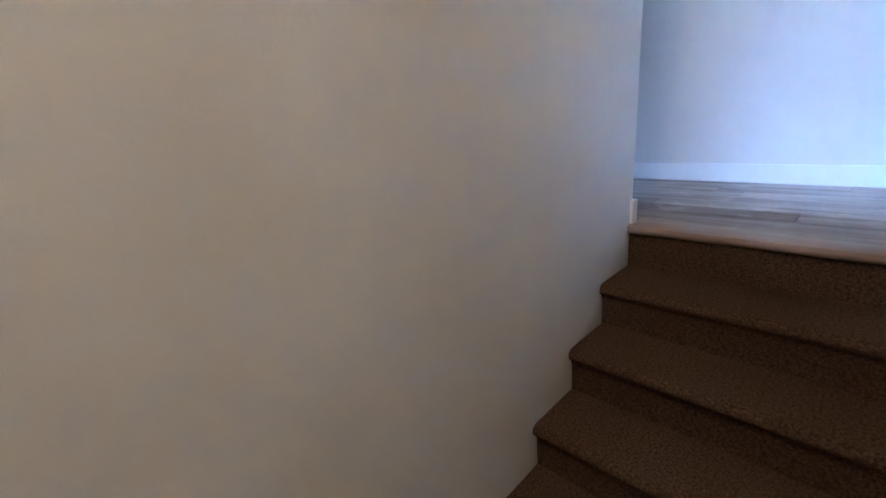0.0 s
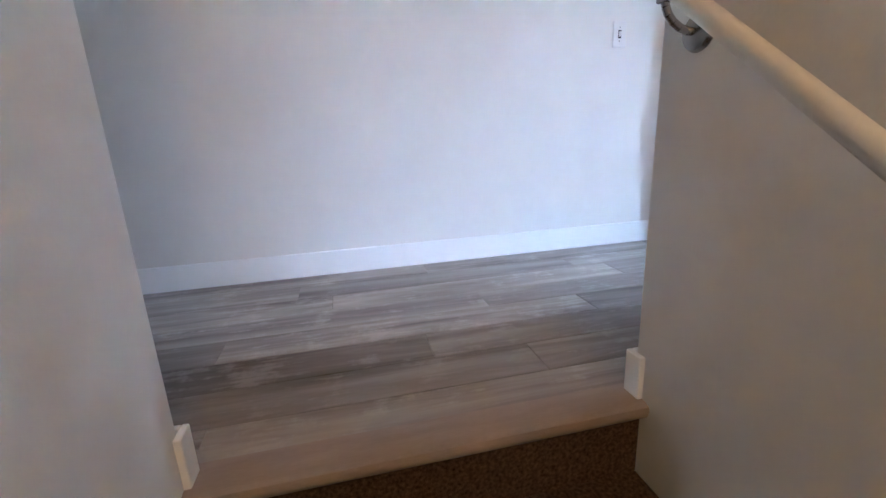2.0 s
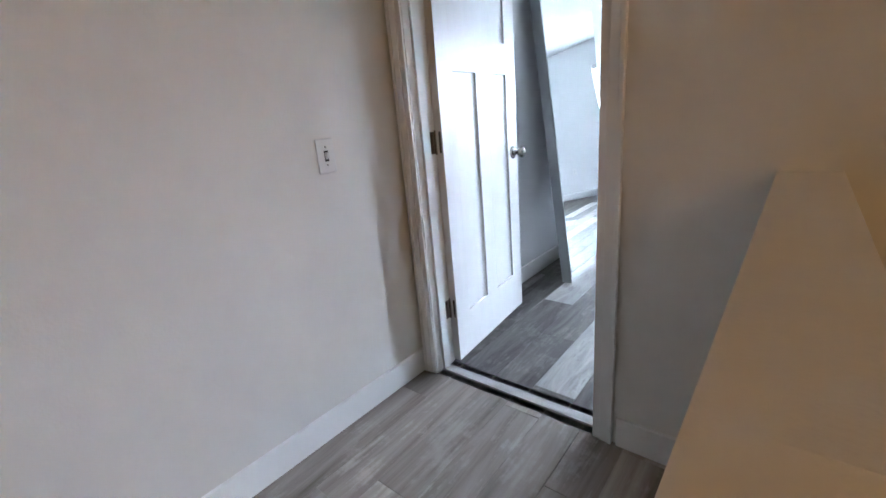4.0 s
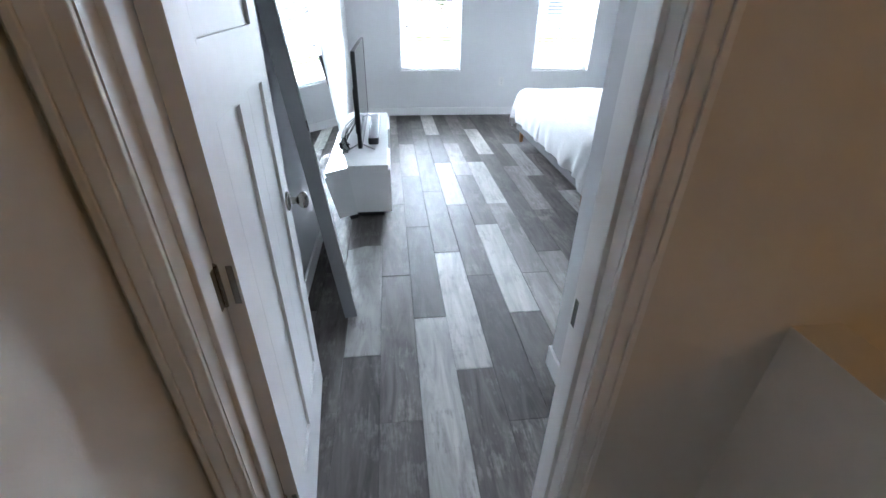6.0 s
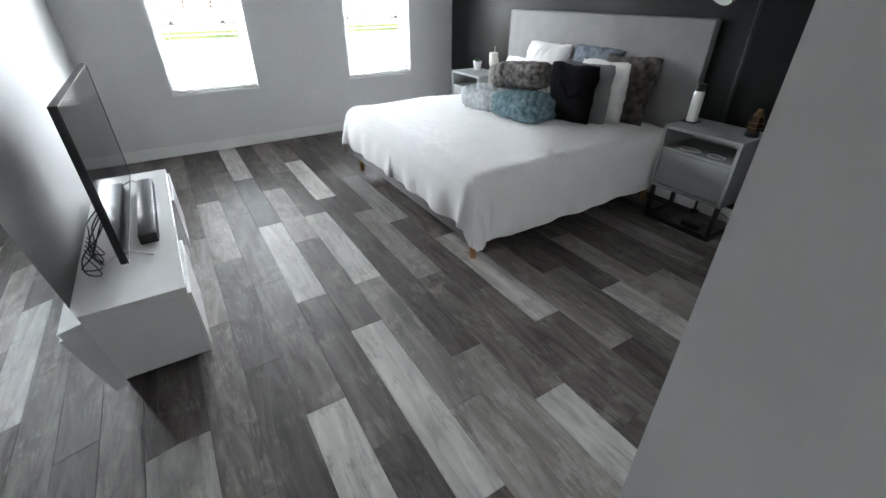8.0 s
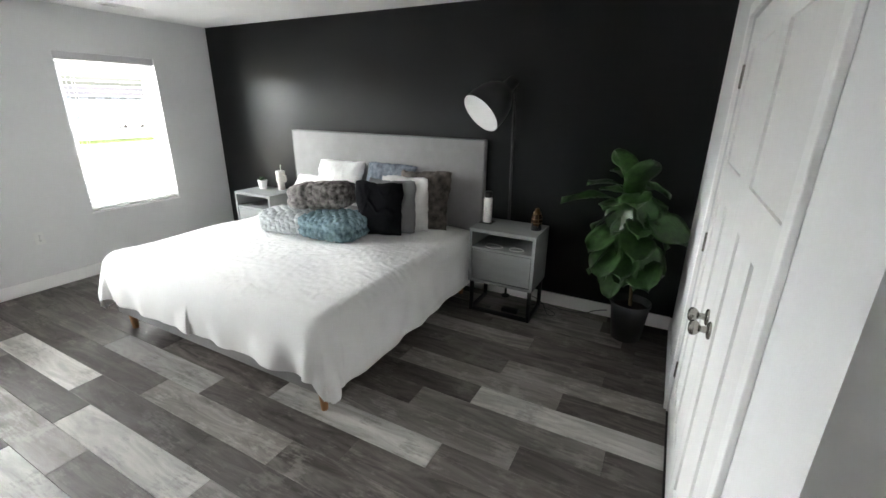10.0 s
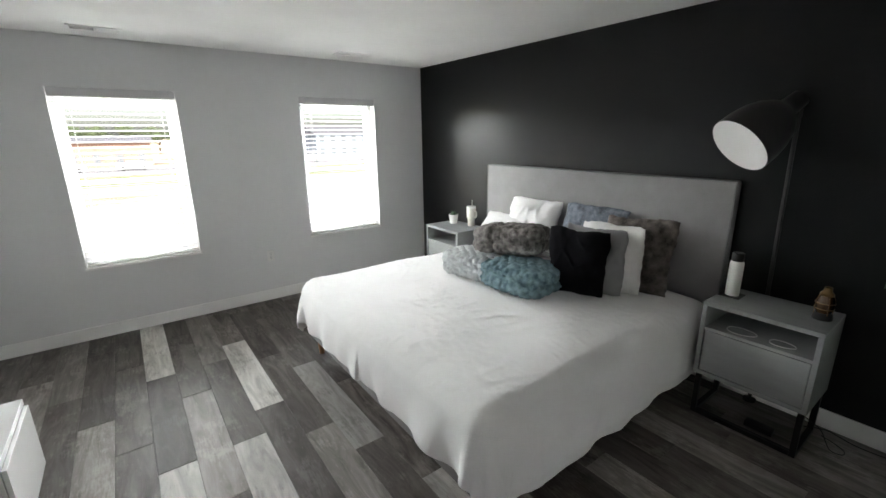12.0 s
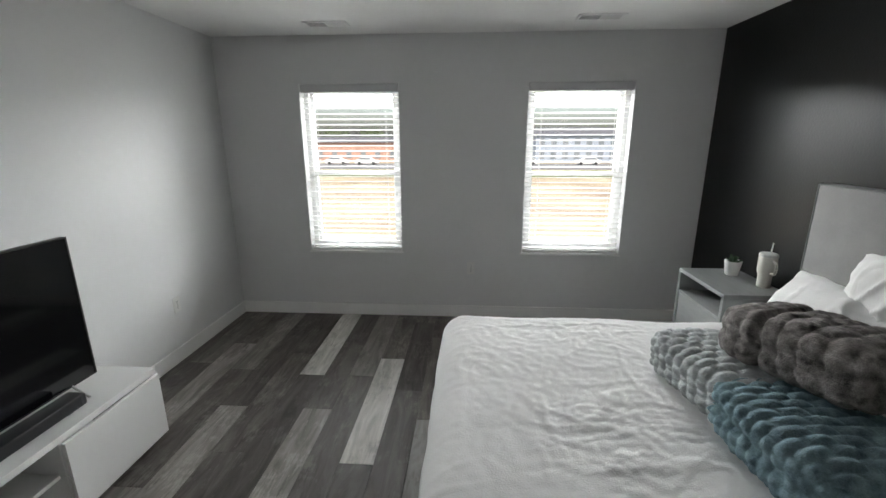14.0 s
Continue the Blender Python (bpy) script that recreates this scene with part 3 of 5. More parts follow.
def building(label, x0, x1, y0, y1, h, wall, roof_h, cols, rows):
    bd = thing("building", label, "building")
    part("wall", block(x0, y0, GZ, x1, y1, GZ + h), wall, bd)
    bm = bmesh.new()
    o, ym = 0.5, (y0 + y1) / 2
    extrude_profile(bm, [(y0 - o, GZ + h), (y1 + o, GZ + h), (ym, GZ + h + roof_h)], "x", x0 - o, x1 + o)
    part("roof", bm, ROOF, bd, "dark shingle roof")
    pitch = (x1 - x0) / cols
    wm = mesh_of("window", cuboid(block(-0.55, -0.06, -0.7, 0.55, 0.0, 0.7), -0.65, -0.03, -0.8, 0.65, 0.01, -0.7), FAR_GLASS)
    for i in range(cols):
        for j in range(rows):
            w = new("window", wm)
            w.parent = bd
            w.location = (x0 + (i + 0.5) * pitch, y0 - 0.02, GZ + 1.6 + j * 2.8)
    return bd


building("long low brick building across the road", -52, 6, 96, 108, 4.2, BRICK, 1.2, 18, 1)
building("blue-grey two-storey apartment house", 16, 33, 94, 106, 5.6, SIDING, 1.8, 7, 2)
building("blue-grey two-storey apartment house", 37, 58, 96, 108, 5.4, SIDING, 1.8, 8, 2)
building("blue-grey two-storey apartment house", 64, 86, 92, 104, 5.4, SIDING, 1.8, 8, 2)


def tree(seed):
    rnd = random.Random(seed)
    tr = thing("tree", "distant leafy green tree", "tree", "tree line beyond the buildings")
    bm = bmesh.new()
    tube(bm, (0, 0, 0), (0.2, 0, 3.2), 0.28, 0.16, 8)
    for a in range(4):
        d = a * 1.6 + rnd.random()
        tube(bm, (0.1, 0, 2.4), (2.0 * math.cos(d), 2.0 * math.sin(d), 5.0 + rnd.random()), 0.12, 0.04, 6)
    part("trunk", bm, BARK, tr)
    verts, faces = [], []
    for c in range(9):
        cx, cy, cz, cr = rnd.uniform(-2.0, 2.0), rnd.uniform(-2.0, 2.0), rnd.uniform(3.6, 7.2), rnd.uniform(1.0, 1.7)
        for i in range(70):
            v = Vector((rnd.gauss(0, 1), rnd.gauss(0, 1), rnd.gauss(0, 1))).normalized() * cr * rnd.uniform(0.6, 1.05)
            p = Vector((cx, cy, cz)) + v
            q = Euler((rnd.uniform(0, 6), rnd.uniform(0, 6), rnd.uniform(0, 6))).to_matrix()
            s = rnd.uniform(0.22, 0.42)
            k = len(verts)
            verts += [p + q @ Vector(w) * s for w in ((-1, 0, 0), (0, -0.6, 0.15), (1, 0, 0), (0, 0.6, 0.15))]
            faces.append((k, k + 1, k + 2, k + 3))
    me = bpy.data.meshes.new("crown")
    me.from_pydata(verts, [], faces)
    me.materials.append(LEAFY)
    cr = new("crown", me)
    cr.parent = tr
    return tr


kinds = [tree(s) for s in (3, 8, 21)]
spots = [(x + random.uniform(-2, 2), 158 + random.uniform(0, 16)) for x in range(-80, 120, 7)]
for i, (x, y) in enumerate(spots):
    m = Matrix.Translation((x, y, GZ)) @ Matrix.Rotation(random.uniform(0, 6), 4, "Z")
    if i < 3:
        kinds[i].matrix_basis = m
        kinds[i].scale = (1.2, 1.2, 1.1)
    else:
        copy_thing(kinds[i % 3], m)

CAR_WHITE = material("car_paint", (0.6, 0.6, 0.6), 0.3, spread=0.03)
TYRE = material("tyre_rubber", (0.02, 0.02, 0.02), 0.8)


def car(x, y):
    c = thing("car", "parked light-coloured car beside the road", "car", "parked cars", pose(x, y, GZ + 0.04))
    bm = extrude_profile(bmesh.new(), [(-2.2, 0.3), (2.2, 0.3), (2.25, 0.75), (1.2, 0.95), (0.6, 1.42), (-1.2, 1.45), (-1.9, 0.98), (-2.25, 0.9)], "y", -0.85, 0.85)
    part("body", bm, CAR_WHITE, c)
    part("windows", extrude_profile(bmesh.new(), [(-1.75, 0.98), (1.05, 0.98), (0.55, 1.36), (-1.15, 1.39)], "y", -0.86, 0.86), FAR_GLASS, c)
    for wx in (-1.4, 1.4):
        for wy in (-0.8, 0.8):
            part("wheel", tube(bmesh.new(), (wx, wy - 0.08, 0.32), (wx, wy + 0.08, 0.32), 0.32, seg=14), TYRE, c)
    return c


first_car = car(-32, 86)
for x in (-25, -18.5, -6, 3, 12.5, 24, 31, 45, 52):
    copy_thing(first_car, pose(x + random.uniform(-1, 1), 86 + random.uniform(-0.5, 0.5), GZ + 0.04, 0, 0, random.choice((0, 180))))

# ---- bed ----
YB = 2.585
bed = thing("bed", "king bed frame in grey upholstery with tall headboard and wooden legs", "bed")
bm = bmesh.new()
cuboid(bm, 2.06, 1.575, 0.15, 2.10, 3.595, 0.275, 0.010)
cuboid(bm, 2.10, 1.575, 0.15, 4.035, 1.615, 0.275, 0.010)
cuboid(bm, 2.10, 3.555, 0.15, 4.035, 3.595, 0.275, 0.010)
part("side_rail", bm, GREY_CLOTH, bed, smooth=40)
part("slats", block(2.10, 1.615, 0.235, 3.98, 3.555, 0.262), LEG_WOOD, bed)
part("headboard", block(4.035, 1.49, 0.10, 4.112, 3.71, 1.385, 0.018), GREY_CLOTH, bed, "grey upholstered headboard", 40)
PIPING = material("grey_piping", (0.20, 0.198, 0.20), 0.9, spread=0.08, bump=0.4, bump_scale=500)
bm = bmesh.new()
for y in (1.497, 3.703):
    tube(bm, (4.038, y, 0.12), (4.038, y, 1.378), 0.0055, seg=8)
tube(bm, (4.038, 1.497, 1.378), (4.038, 3.703, 1.378), 0.0055, seg=8)
part("piping", bm, PIPING, bed, smooth=40)
leg_bm = tube(bmesh.new(), (0, 0, 0), (0, 0, 0.155), 0.020, 0.031, 20)
leg_me = mesh_of("leg", leg_bm, LEG_WOOD, 40)
for x, y in ((2.125, 1.625), (2.125, 3.545), (3.93, 1.625), (3.93, 3.545)):
    lg = new("leg", leg_me)
    lg.parent = bed
    lg.location = (x, y, 0)
    tagged(lg, "tapered orange-brown wooden leg")
mattress = tagged(part("mattress", block(2.09, 1.60, 0.264, 3.985, 3.57, 0.555, 0.05), LINEN, None, smooth=40), "white mattress on the bed frame", "mattress")


def duvet_mesh():
    """A quilt lying on the mattress and hanging over foot and both sides, fuller at the corners, with creases."""
    nx, ny = 260, 290
    head, foot, half, over, r = 3.99, 2.15, 0.955, 0.47, 0.10
    top = 0.605
    verts = []
    for i in range(nx + 1):
        u = -over + (head - foot + over) * i / nx        # along the bed, negative beyond the foot
        for j in range(ny + 1):
            v = -half - over + 2 * (half + over) * j / ny
            fx, fy = max(0.0, -u) * 0.82, max(0.0, abs(v) - half)
            side = 1 if v > 0 else -1
            d = math.hypot(fx, fy)
            cx, cy = foot + max(u, 0.0), YB + max(-half, min(half, v))
            seedp = Vector((u * 1.0, v * 1.0, 0.0))
            hem = 0.016 * noise.noise(Vector((u * 2.2, v * 2.2, 4.0)))
            d = max(0.0, d * (1 + hem))
            corner = (min(fx, fy) / d) if d > 1e-6 else 0.0
            d *= 1.0 - 0.17 * corner
            if d > 0:
                ox, oy = -fx / max(math.hypot(fx, fy), 1e-6), side * fy / max(math.hypot(fx, fy), 1e-6)
                ang = min(d / r, math.pi / 2 * 0.94)
                out = r * math.sin(ang)
                drop = r * (1 - math.cos(ang))
                rest = max(0.0, d - r * math.pi / 2 * 0.94)
                out += rest * 0.13
                drop += rest * 0.985
                along = v if fx > fy else u
                k = min(1.0, rest / 0.25)
                folds = math.sin(along * 17 + 2.0 * noise.noise(Vector((along * 2.0, 1.7, 0)))) * 0.008 + 0.034 * noise.noise(Vector((along * 6.0, rest * 2.0, 3.0 + side)))
                out += k * folds + 0.022 * math.sin(math.pi * min(1, d / 0.42)) + 0.085 * corner * k
                x, y, z = cx + ox * out, cy + oy * out, top - drop
            else:
                x, y, z = cx, cy, top
            # puffiness and creases on the flat
            flat = max(0.0, 1.0 - d / 0.2)
            z += flat * (0.016 * noise.noise(Vector((x * 2.3, y * 2.3, 7.0))) + 0.012 * (1 - min(1, (abs(v) / half) ** 4)))
            wx, wy = x + 0.06 * noise.noise(Vector((x * 3.0, y * 3.0, 2.0))), y + 0.06 * noise.noise(Vector((x * 3.0, y * 3.0, 5.0)))
            for amp, turn, fast, slow, kind in ((0.0036, 0.15, 11.0, 3.2, 1), (0.0034, -0.45, 14.0, 4.0, 2), (0.0032, 1.3, 12.0, 3.4, 3), (0.0028, 0.3, 26.0, 8.0, 4)):
                ca, sa = math.cos(turn), math.sin(turn)
                c = noise.noise(Vector(((wx * ca + wy * sa) * slow, (wy * ca - wx * sa) * fast, kind * 7.3)))
                ridge = max(0.0, 1 - abs(c) * 3.2) ** 3
                patch = min(1.0, max(0.08, noise.noise(Vector((x * 2.4, y * 2.4, kind * 3.1))) * 2.0 + 0.25))
                z += amp * ridge * patch * (1 if d < 0.06 else 0.5)
            z += 0.0022 * noise.noise(Vector((x * 30, y * 30, z * 30)))
            # edge near the headboard sinks a little
            if u > head - foot - 0.10:
                z -= 0.02 * ((u - (head - foot - 0.10)) / 0.10) ** 2
            verts.append((x, y, max(z, 0.175)))
    faces = [(a, a + 1, a + ny + 2, a + ny + 1) for i in range(nx) for a in range(i * (ny + 1), i * (ny + 1) + ny)]
    me = bpy.data.meshes.new("duvet")
    me.from_pydata(verts, [], faces)
    me.materials.append(LINEN)
    me.shade_smooth()
    return me


duvet = tagged(new("duvet", duvet_mesh()), "creased white linen duvet spread over the bed", "duvet")
sol = duvet.modifiers.new("thick", "SOLIDIFY")
sol.thickness, sol.offset = 0.016, -1

# ---- pillows, cushions and blankets ----
FUR_BLUE = material("blue_grey_fur", (0.095, 0.112, 0.135), 0.95, spread=0.45, scale=22, bump=1.0, bump_scale=130, gloss=0.1, second=(0.17, 0.19, 0.22))
FUR_BROWN = material("dark_brown_fur", (0.034, 0.027, 0.023), 0.95, spread=0.6, scale=16, bump=1.0, bump_scale=120, gloss=0.1, second=(0.12, 0.105, 0.095))
FUR_GREY = material("grey_faux_fur", (0.085, 0.078, 0.074), 0.95, spread=0.6, scale=26, bump=1.0, bump_scale=190, gloss=0.1, second=(0.27, 0.25, 0.24))
KNIT_TEAL = material("teal_plush", (0.15, 0.235, 0.27), 0.95, spread=0.3, scale=20, bump=0.8, bump_scale=220, gloss=0.1, second=(0.24, 0.34, 0.375))
KNIT_PALE = material("pale_grey_plush", (0.50, 0.53, 0.54), 0.95, spread=0.2, scale=20, bump=0.8, bump_scale=220, gloss=0.1, second=(0.62, 0.64, 0.645))
BLACK_CLOTH = material("black_velvet", (0.006, 0.006, 0.008), 0.95, spread=0.2, scale=12, bump=0.4, bump_scale=300, gloss=0.15)
DIM_CLOTH = material("grey_cotton", (0.20, 0.20, 0.205), 0.9, spread=0.08, scale=10, bump=0.3, bump_scale=350, gloss=0.2)
WHITE_PLUSH = material("white_plush", (0.72, 0.71, 0.69), 0.95, spread=0.08, scale=18, bump=0.9, bump_scale=200, gloss=0.1)
COTTON = material("white_cotton", (0.78, 0.775, 0.765), 0.9, spread=0.04, scale=8, bump=0.25, bump_scale=250, gloss=0.2)


def cushion(name, label, w, h, d, mat, at, fluff=0.0, seed=1, sag=0.0):
    """A stuffed pillow: corners pulled out, seam round the edge, dents. Width along x, thickness y, height z."""
    n = 46
    bm = bmesh.new()
    sheets = []
    for side in (-1, 1):
        grid = []
        for i in range(n + 1):
            row = []
            for j in range(n + 1):
                u, v = 2 * i / n - 1, 2 * j / n - 1
                e = max(0.0, (1 - abs(u) ** 2.2) * (1 - abs(v) ** 2.2)) ** 0.58
                tuck = 1 - 0.03 * (u * v) ** 4
                px = w / 2 * u * (1 - 0.05 * (1 - v * v)) * tuck
                pz = h / 2 * v * (1 - 0.05 * (1 - u * u)) * tuck - sag * (1 - u * u) * max(0, v)
                # slumped outline, the same for both faces
                wob = Vector((u * 1.4 + seed * 5, v * 1.4, seed * 2.0))
                px += 0.020 * noise.noise(wob) + 0.008 * noise.noise(wob * 4)
                pz += (0.020 * noise.noise(wob + Vector((9, 4, 1))) + 0.008 * noise.noise(wob * 4 + Vector((3, 3, 3)))) * (0.4 + 0.6 * (v + 1) / 2)
                py = side * d / 2 * e + 0.045 * noise.noise(wob + Vector((2, 7, 5))) * max(abs(u), abs(v)) ** 2
                q = Vector((px * 5 + seed * 7, pz * 5, side * 3.0))
                py += side * e * 0.018 * noise.noise(q)
                if fluff:
                    rib = 0.5 + 0.5 * math.sin((px + 0.3 * noise.noise(q)) * 70)
                    py += side * e * fluff * (noise.noise(Vector((px * 38, pz * 38, seed + side))) + 0.5 * noise.noise(Vector((px * 90, pz * 90, seed + side))) + 0.4 * rib)
                    px += fluff * 0.6 * noise.noise(Vector((px * 60, pz * 60, seed + 9)))
                    pz += fluff * 0.6 * noise.noise(Vector((px * 60, pz * 60, seed + 19)))
                else:
                    crease = max(0.0, 1 - 6 * abs(noise.noise(Vector((px * 9, pz * 5, seed + 3))))) ** 2
                    py += side * 0.014 * e * crease
                row.append(bm.verts.new((px, py, pz)))
            grid.append(row)
        for i in range(n):
            for j in range(n):
                bm.faces.new((grid[i][j], grid[i + 1][j], grid[i + 1][j + 1], grid[i][j + 1]))
        sheets.append(grid)
    bmesh.ops.remove_doubles(bm, verts=bm.verts, dist=0.0012)
    ob = new(name, mesh_of(name, bm, mat, True))
    ob.matrix_basis = at
    return tagged(ob, label, "pillow" if name == "pillow" else "cushion", "pillows on the bed")


def leaning(x, y, z, lean, yaw=0):
    """Width along the headboard, thickness across it, top leaning back towards it."""
    return Matrix.Translation((x, y, z)) @ Matrix.Rotation(radians(90 + yaw), 4, "Z") @ Matrix.Rotation(radians(lean), 4, "X")


cushion("pillow", "plump white pillow against the headboard", 0.58, 0.44, 0.20, COTTON, leaning(3.90, 2.98, 0.915, 16), seed=2)
cushion("pillow", "white pillow leaning in front of another", 0.74, 0.46, 0.20, COTTON, leaning(3.76, 3.12, 0.77, 36), seed=5)
cushion("cushion", "blue-grey faux fur cushion", 0.58, 0.50, 0.15, FUR_BLUE, leaning(3.90, 2.38, 0.90, 14), 0.006, 3)
cushion("cushion", "dark brown ribbed faux fur cushion", 0.50, 0.52, 0.18, FUR_BROWN, leaning(3.83, 1.97, 0.865, 14, 6), 0.010, 4)
cushion("cushion", "soft white plush cushion", 0.44, 0.47, 0.20, WHITE_PLUSH, leaning(3.655, 2.05, 0.85, 4, 10), 0.002, 6)
cushion("cushion", "plain grey cotton cushion", 0.42, 0.46, 0.14, DIM_CLOTH, leaning(3.54, 2.10, 0.845, 4, 12), 0, 7)
cushion("cushion", "black velvet cushion standing on the duvet", 0.40, 0.46, 0.17, BLACK_CLOTH, leaning(3.41, 2.14, 0.845, 3, 17), 0, 8)


def blanket(name, label, sx, sy, sz, mat, at, cell, depth, sharp, seed=0, loops=0.0, pinch=None):
    """A rolled throw: a soft bundle along y whose pile stands in staggered puffs, creased round its side and at a pinch."""
    nu, nv = 220, 130
    verts = []
    a, b, c = sx / 2, sy / 2, sz / 2
    for j in range(nv + 1):
        lat = -math.pi / 2 + math.pi * j / nv
        for i in range(nu):
            lon = 2 * math.pi * i / nu
            d = Vector((math.cos(lat) * math.cos(lon), math.sin(lat), math.cos(lat) * math.sin(lon)))
            q = Vector((d.x / a, d.y / b, d.z / c))
            r = (abs(q.x) ** 4.2 + abs(q.y) ** 4.2 + abs(q.z) ** 4.2) ** (-1 / 4.2)
            p = d * r
            nrm = Vector((abs(p.x / a) ** 1.8 * math.copysign(1, p.x) / a, abs(p.y / b) ** 2.2 * math.copysign(1, p.y) / b, abs(p.z / c) ** 1.6 * math.copysign(1, p.z) / c)).normalized()
            warp = Vector((noise.noise(p * 7 + Vector((seed, 0, 0))), noise.noise(p * 7 + Vector((0, seed, 4))), 0)) * 0.22
            s = p.y / cell[0] + warp.x * 1.4
            w = math.atan2(p.z / c, p.x / a) * (a + c) / 2 / cell[1] + warp.y * 1.4
            if abs(p.y) > 0.86 * b:
                w, s = p.z / cell[1] + warp.y, p.x / cell[0] + warp.x
            row = math.floor(s)
            fs, fw = s - row, (w + 0.5 * (row % 2)) % 1.0
            h = (4 * fs * (1 - fs)) ** sharp * (4 * fw * (1 - fw)) ** sharp
            side = math.exp(-((p.z + 0.012 * math.sin(p.y * 9 + seed)) / (0.10 * sz)) ** 2)
            off = depth * (h - 0.6) - 0.018 * loops * side
            if pinch is not None:
                off -= 0.026 * math.exp(-((p.y - pinch - 0.03 * p.x / a) / 0.016) ** 2)
            off += 0.011 * noise.noise(p * 5 + Vector((seed * 3, 1, 2))) + 0.0022 * noise.noise(p * 95)
            verts.append(p + nrm * off)
    faces = [(j * nu + i, j * nu + (i + 1) % nu, (j + 1) * nu + (i + 1) % nu, (j + 1) * nu + i) for j in range(nv) for i in range(nu)]
    me = bpy.data.meshes.new(name)
    me.from_pydata(verts, [], faces)
    me.materials.append(mat)
    me.shade_smooth()
    ob = new(name, me)
    ob.matrix_basis = at
    return tagged(ob, label, "blanket", "folded blankets on the bed")


blanket("blanket", "rolled pale grey ruched plush throw on the duvet", 0.38, 0.52, 0.195, KNIT_PALE, pose(3.17, 2.86, 0.715, 0, 0, 12), (0.046, 0.058), 0.017, 0.6, 1, 0.4)
blanket("blanket", "rolled teal ruched plush throw on the duvet", 0.44, 0.53, 0.205, KNIT_TEAL, pose(3.22, 2.45, 0.72, 0, 0, 4), (0.042, 0.066), 0.018, 0.6, 4, 1.0)
blanket("blanket", "rolled grey faux fur throw lying on other blankets", 0.38, 0.56, 0.215, FUR_GREY, pose(3.37, 2.70, 0.912, -4, 3, 16), (0.070, 0.085), 0.016, 0.3, 7, 0.6, 0.10)

# ---- nightstands ----
STAND_GREY = material("grey_painted_wood", (0.26, 0.272, 0.268), 0.5, spread=0.08, scale=6, bump=0.12, bump_scale=60, stretch=(4, 1, 4))
IRON = material("black_iron", (0.014, 0.014, 0.015), 0.45, 0.3, 0.15)


def nightstand(at):
    """Open shelf over a drawer on a sled base of square tube. x depth from the front, y width, z up."""
    ns = thing("nightstand", "grey wooden nightstand with open shelf, drawer and black metal base", "nightstand", "nightstands beside the bed", at)
    d, w, z0, z1, t = 0.385, 0.545, 0.275, 0.73, 0.024
    part("top", block(0, 0, z1 - t, d, w, z1, 0.002), STAND_GREY, ns)
    part("side_panel", block(0, 0, z0, d, t, z1 - t, 0.002), STAND_GREY, ns)
    part("side_panel", block(0, w - t, z0, d, w, z1 - t, 0.002), STAND_GREY, ns)
    part("bottom", block(0, t, z0, d, w - t, z0 + t, 0.001), STAND_GREY, ns)
    part("shelf", block(0.004, t, 0.558, d, w - t, 0.576, 0.001), STAND_GREY, ns)
    part("back_panel", block(d - 0.008, t, z0 + t, d - 0.002, w - t, z1 - t), STAND_GREY, ns)
    part("drawer_front", block(0.006, t + 0.004, z0 + t + 0.004, 0.026, w - t - 0.004, 0.554, 0.003), STAND_GREY, ns, "plain grey drawer front")
    bm = bmesh.new()
    q = 0.028
    for y in (0.01, w - 0.01 - q):
        cuboid(bm, 0.02, y, 0, 0.02 + q, y + q, z0, 0.002)
        cuboid(bm, d - 0.02 - q, y, 0, d - 0.02, y + q, z0, 0.002)
        cuboid(bm, 0.02 + q, y, 0, d - 0.02 - q, y + q, q, 0.002)
    cuboid(bm, 0.02, 0.01 + q, 0, 0.02 + q, w - 0.01 - q, q, 0.002)
    part("base_frame", bm, IRON, ns, "black square-tube sled base")
    return ns


near_stand = nightstand(pose(3.655, 0.89, 0))
copy_thing(near_stand, pose(3.655, 3.72, 0))


def curve_thing(name, label, category, points, radius, mat, group=""):
    cu = bpy.data.curves.new(name, "CURVE")
    cu.dimensions, cu.bevel_depth, cu.bevel_resolution, cu.resolution_u = "3D", radius, 2, 8
    sp = cu.splines.new("NURBS")
    sp.points.add(len(points) - 1)
    for pt, p in zip(sp.points, points):
        pt.co = (*p, 1)
    sp.use_endpoint_u, sp.order_u = True, 3
    dg = new("tmp", cu)
    me = bpy.data.meshes.new_from_object(dg)
    bpy.data.objects.remove(dg)
    me.materials.clear()
    me.materials.append(mat)
    return tagged(new(name, me), label, category, group)


PALE_CABLE = material("white_cable", (0.6, 0.6, 0.6), 0.4)
for cy, r in ((1.25, 0.075), (1.06, 0.06)):
    pts = [(3.74 + r * 0.7 * math.cos(a), cy + r * math.sin(a), 0.580 + 0.002 * math.sin(a * 2)) for a in [k * 0.55 for k in range(13)]]
    curve_thing("charging_cable", "coiled white charging cable on the open shelf", "cable", pts, 0.0022, PALE_CABLE)

# floor lamp
SHADE_OUT = material("lamp_dark_metal", (0.030, 0.030, 0.031), 0.4, 0.4, 0.12)
SHADE_IN = material("lamp_white_enamel", (0.82, 0.82, 0.80), 0.4, spread=0.02)
lamp = thing("floor_lamp", "dark metal floor lamp with large dome shade, switched off", "lamp", at=pose(4.078, 1.24, 0))
part("base", lathe(bmesh.new(), [(0, 0), (0.036, 0), (0.038, 0.004), (0.036, 0.014), (0.012, 0.02), (0, 0.02)], seg=28), SHADE_OUT, lamp, smooth=40)
part("pole", tube(bmesh.new(), (0, 0, 0.018), (-0.01, 0.03, 1.78), 0.0105, seg=14), SHADE_OUT, lamp, smooth=40)
apex, mouth = Vector((-0.115, 0.065, 1.785)), Vector((-0.32, 0.185, 1.60))
ax = (mouth - apex).normalized()
L = (mouth - apex).length
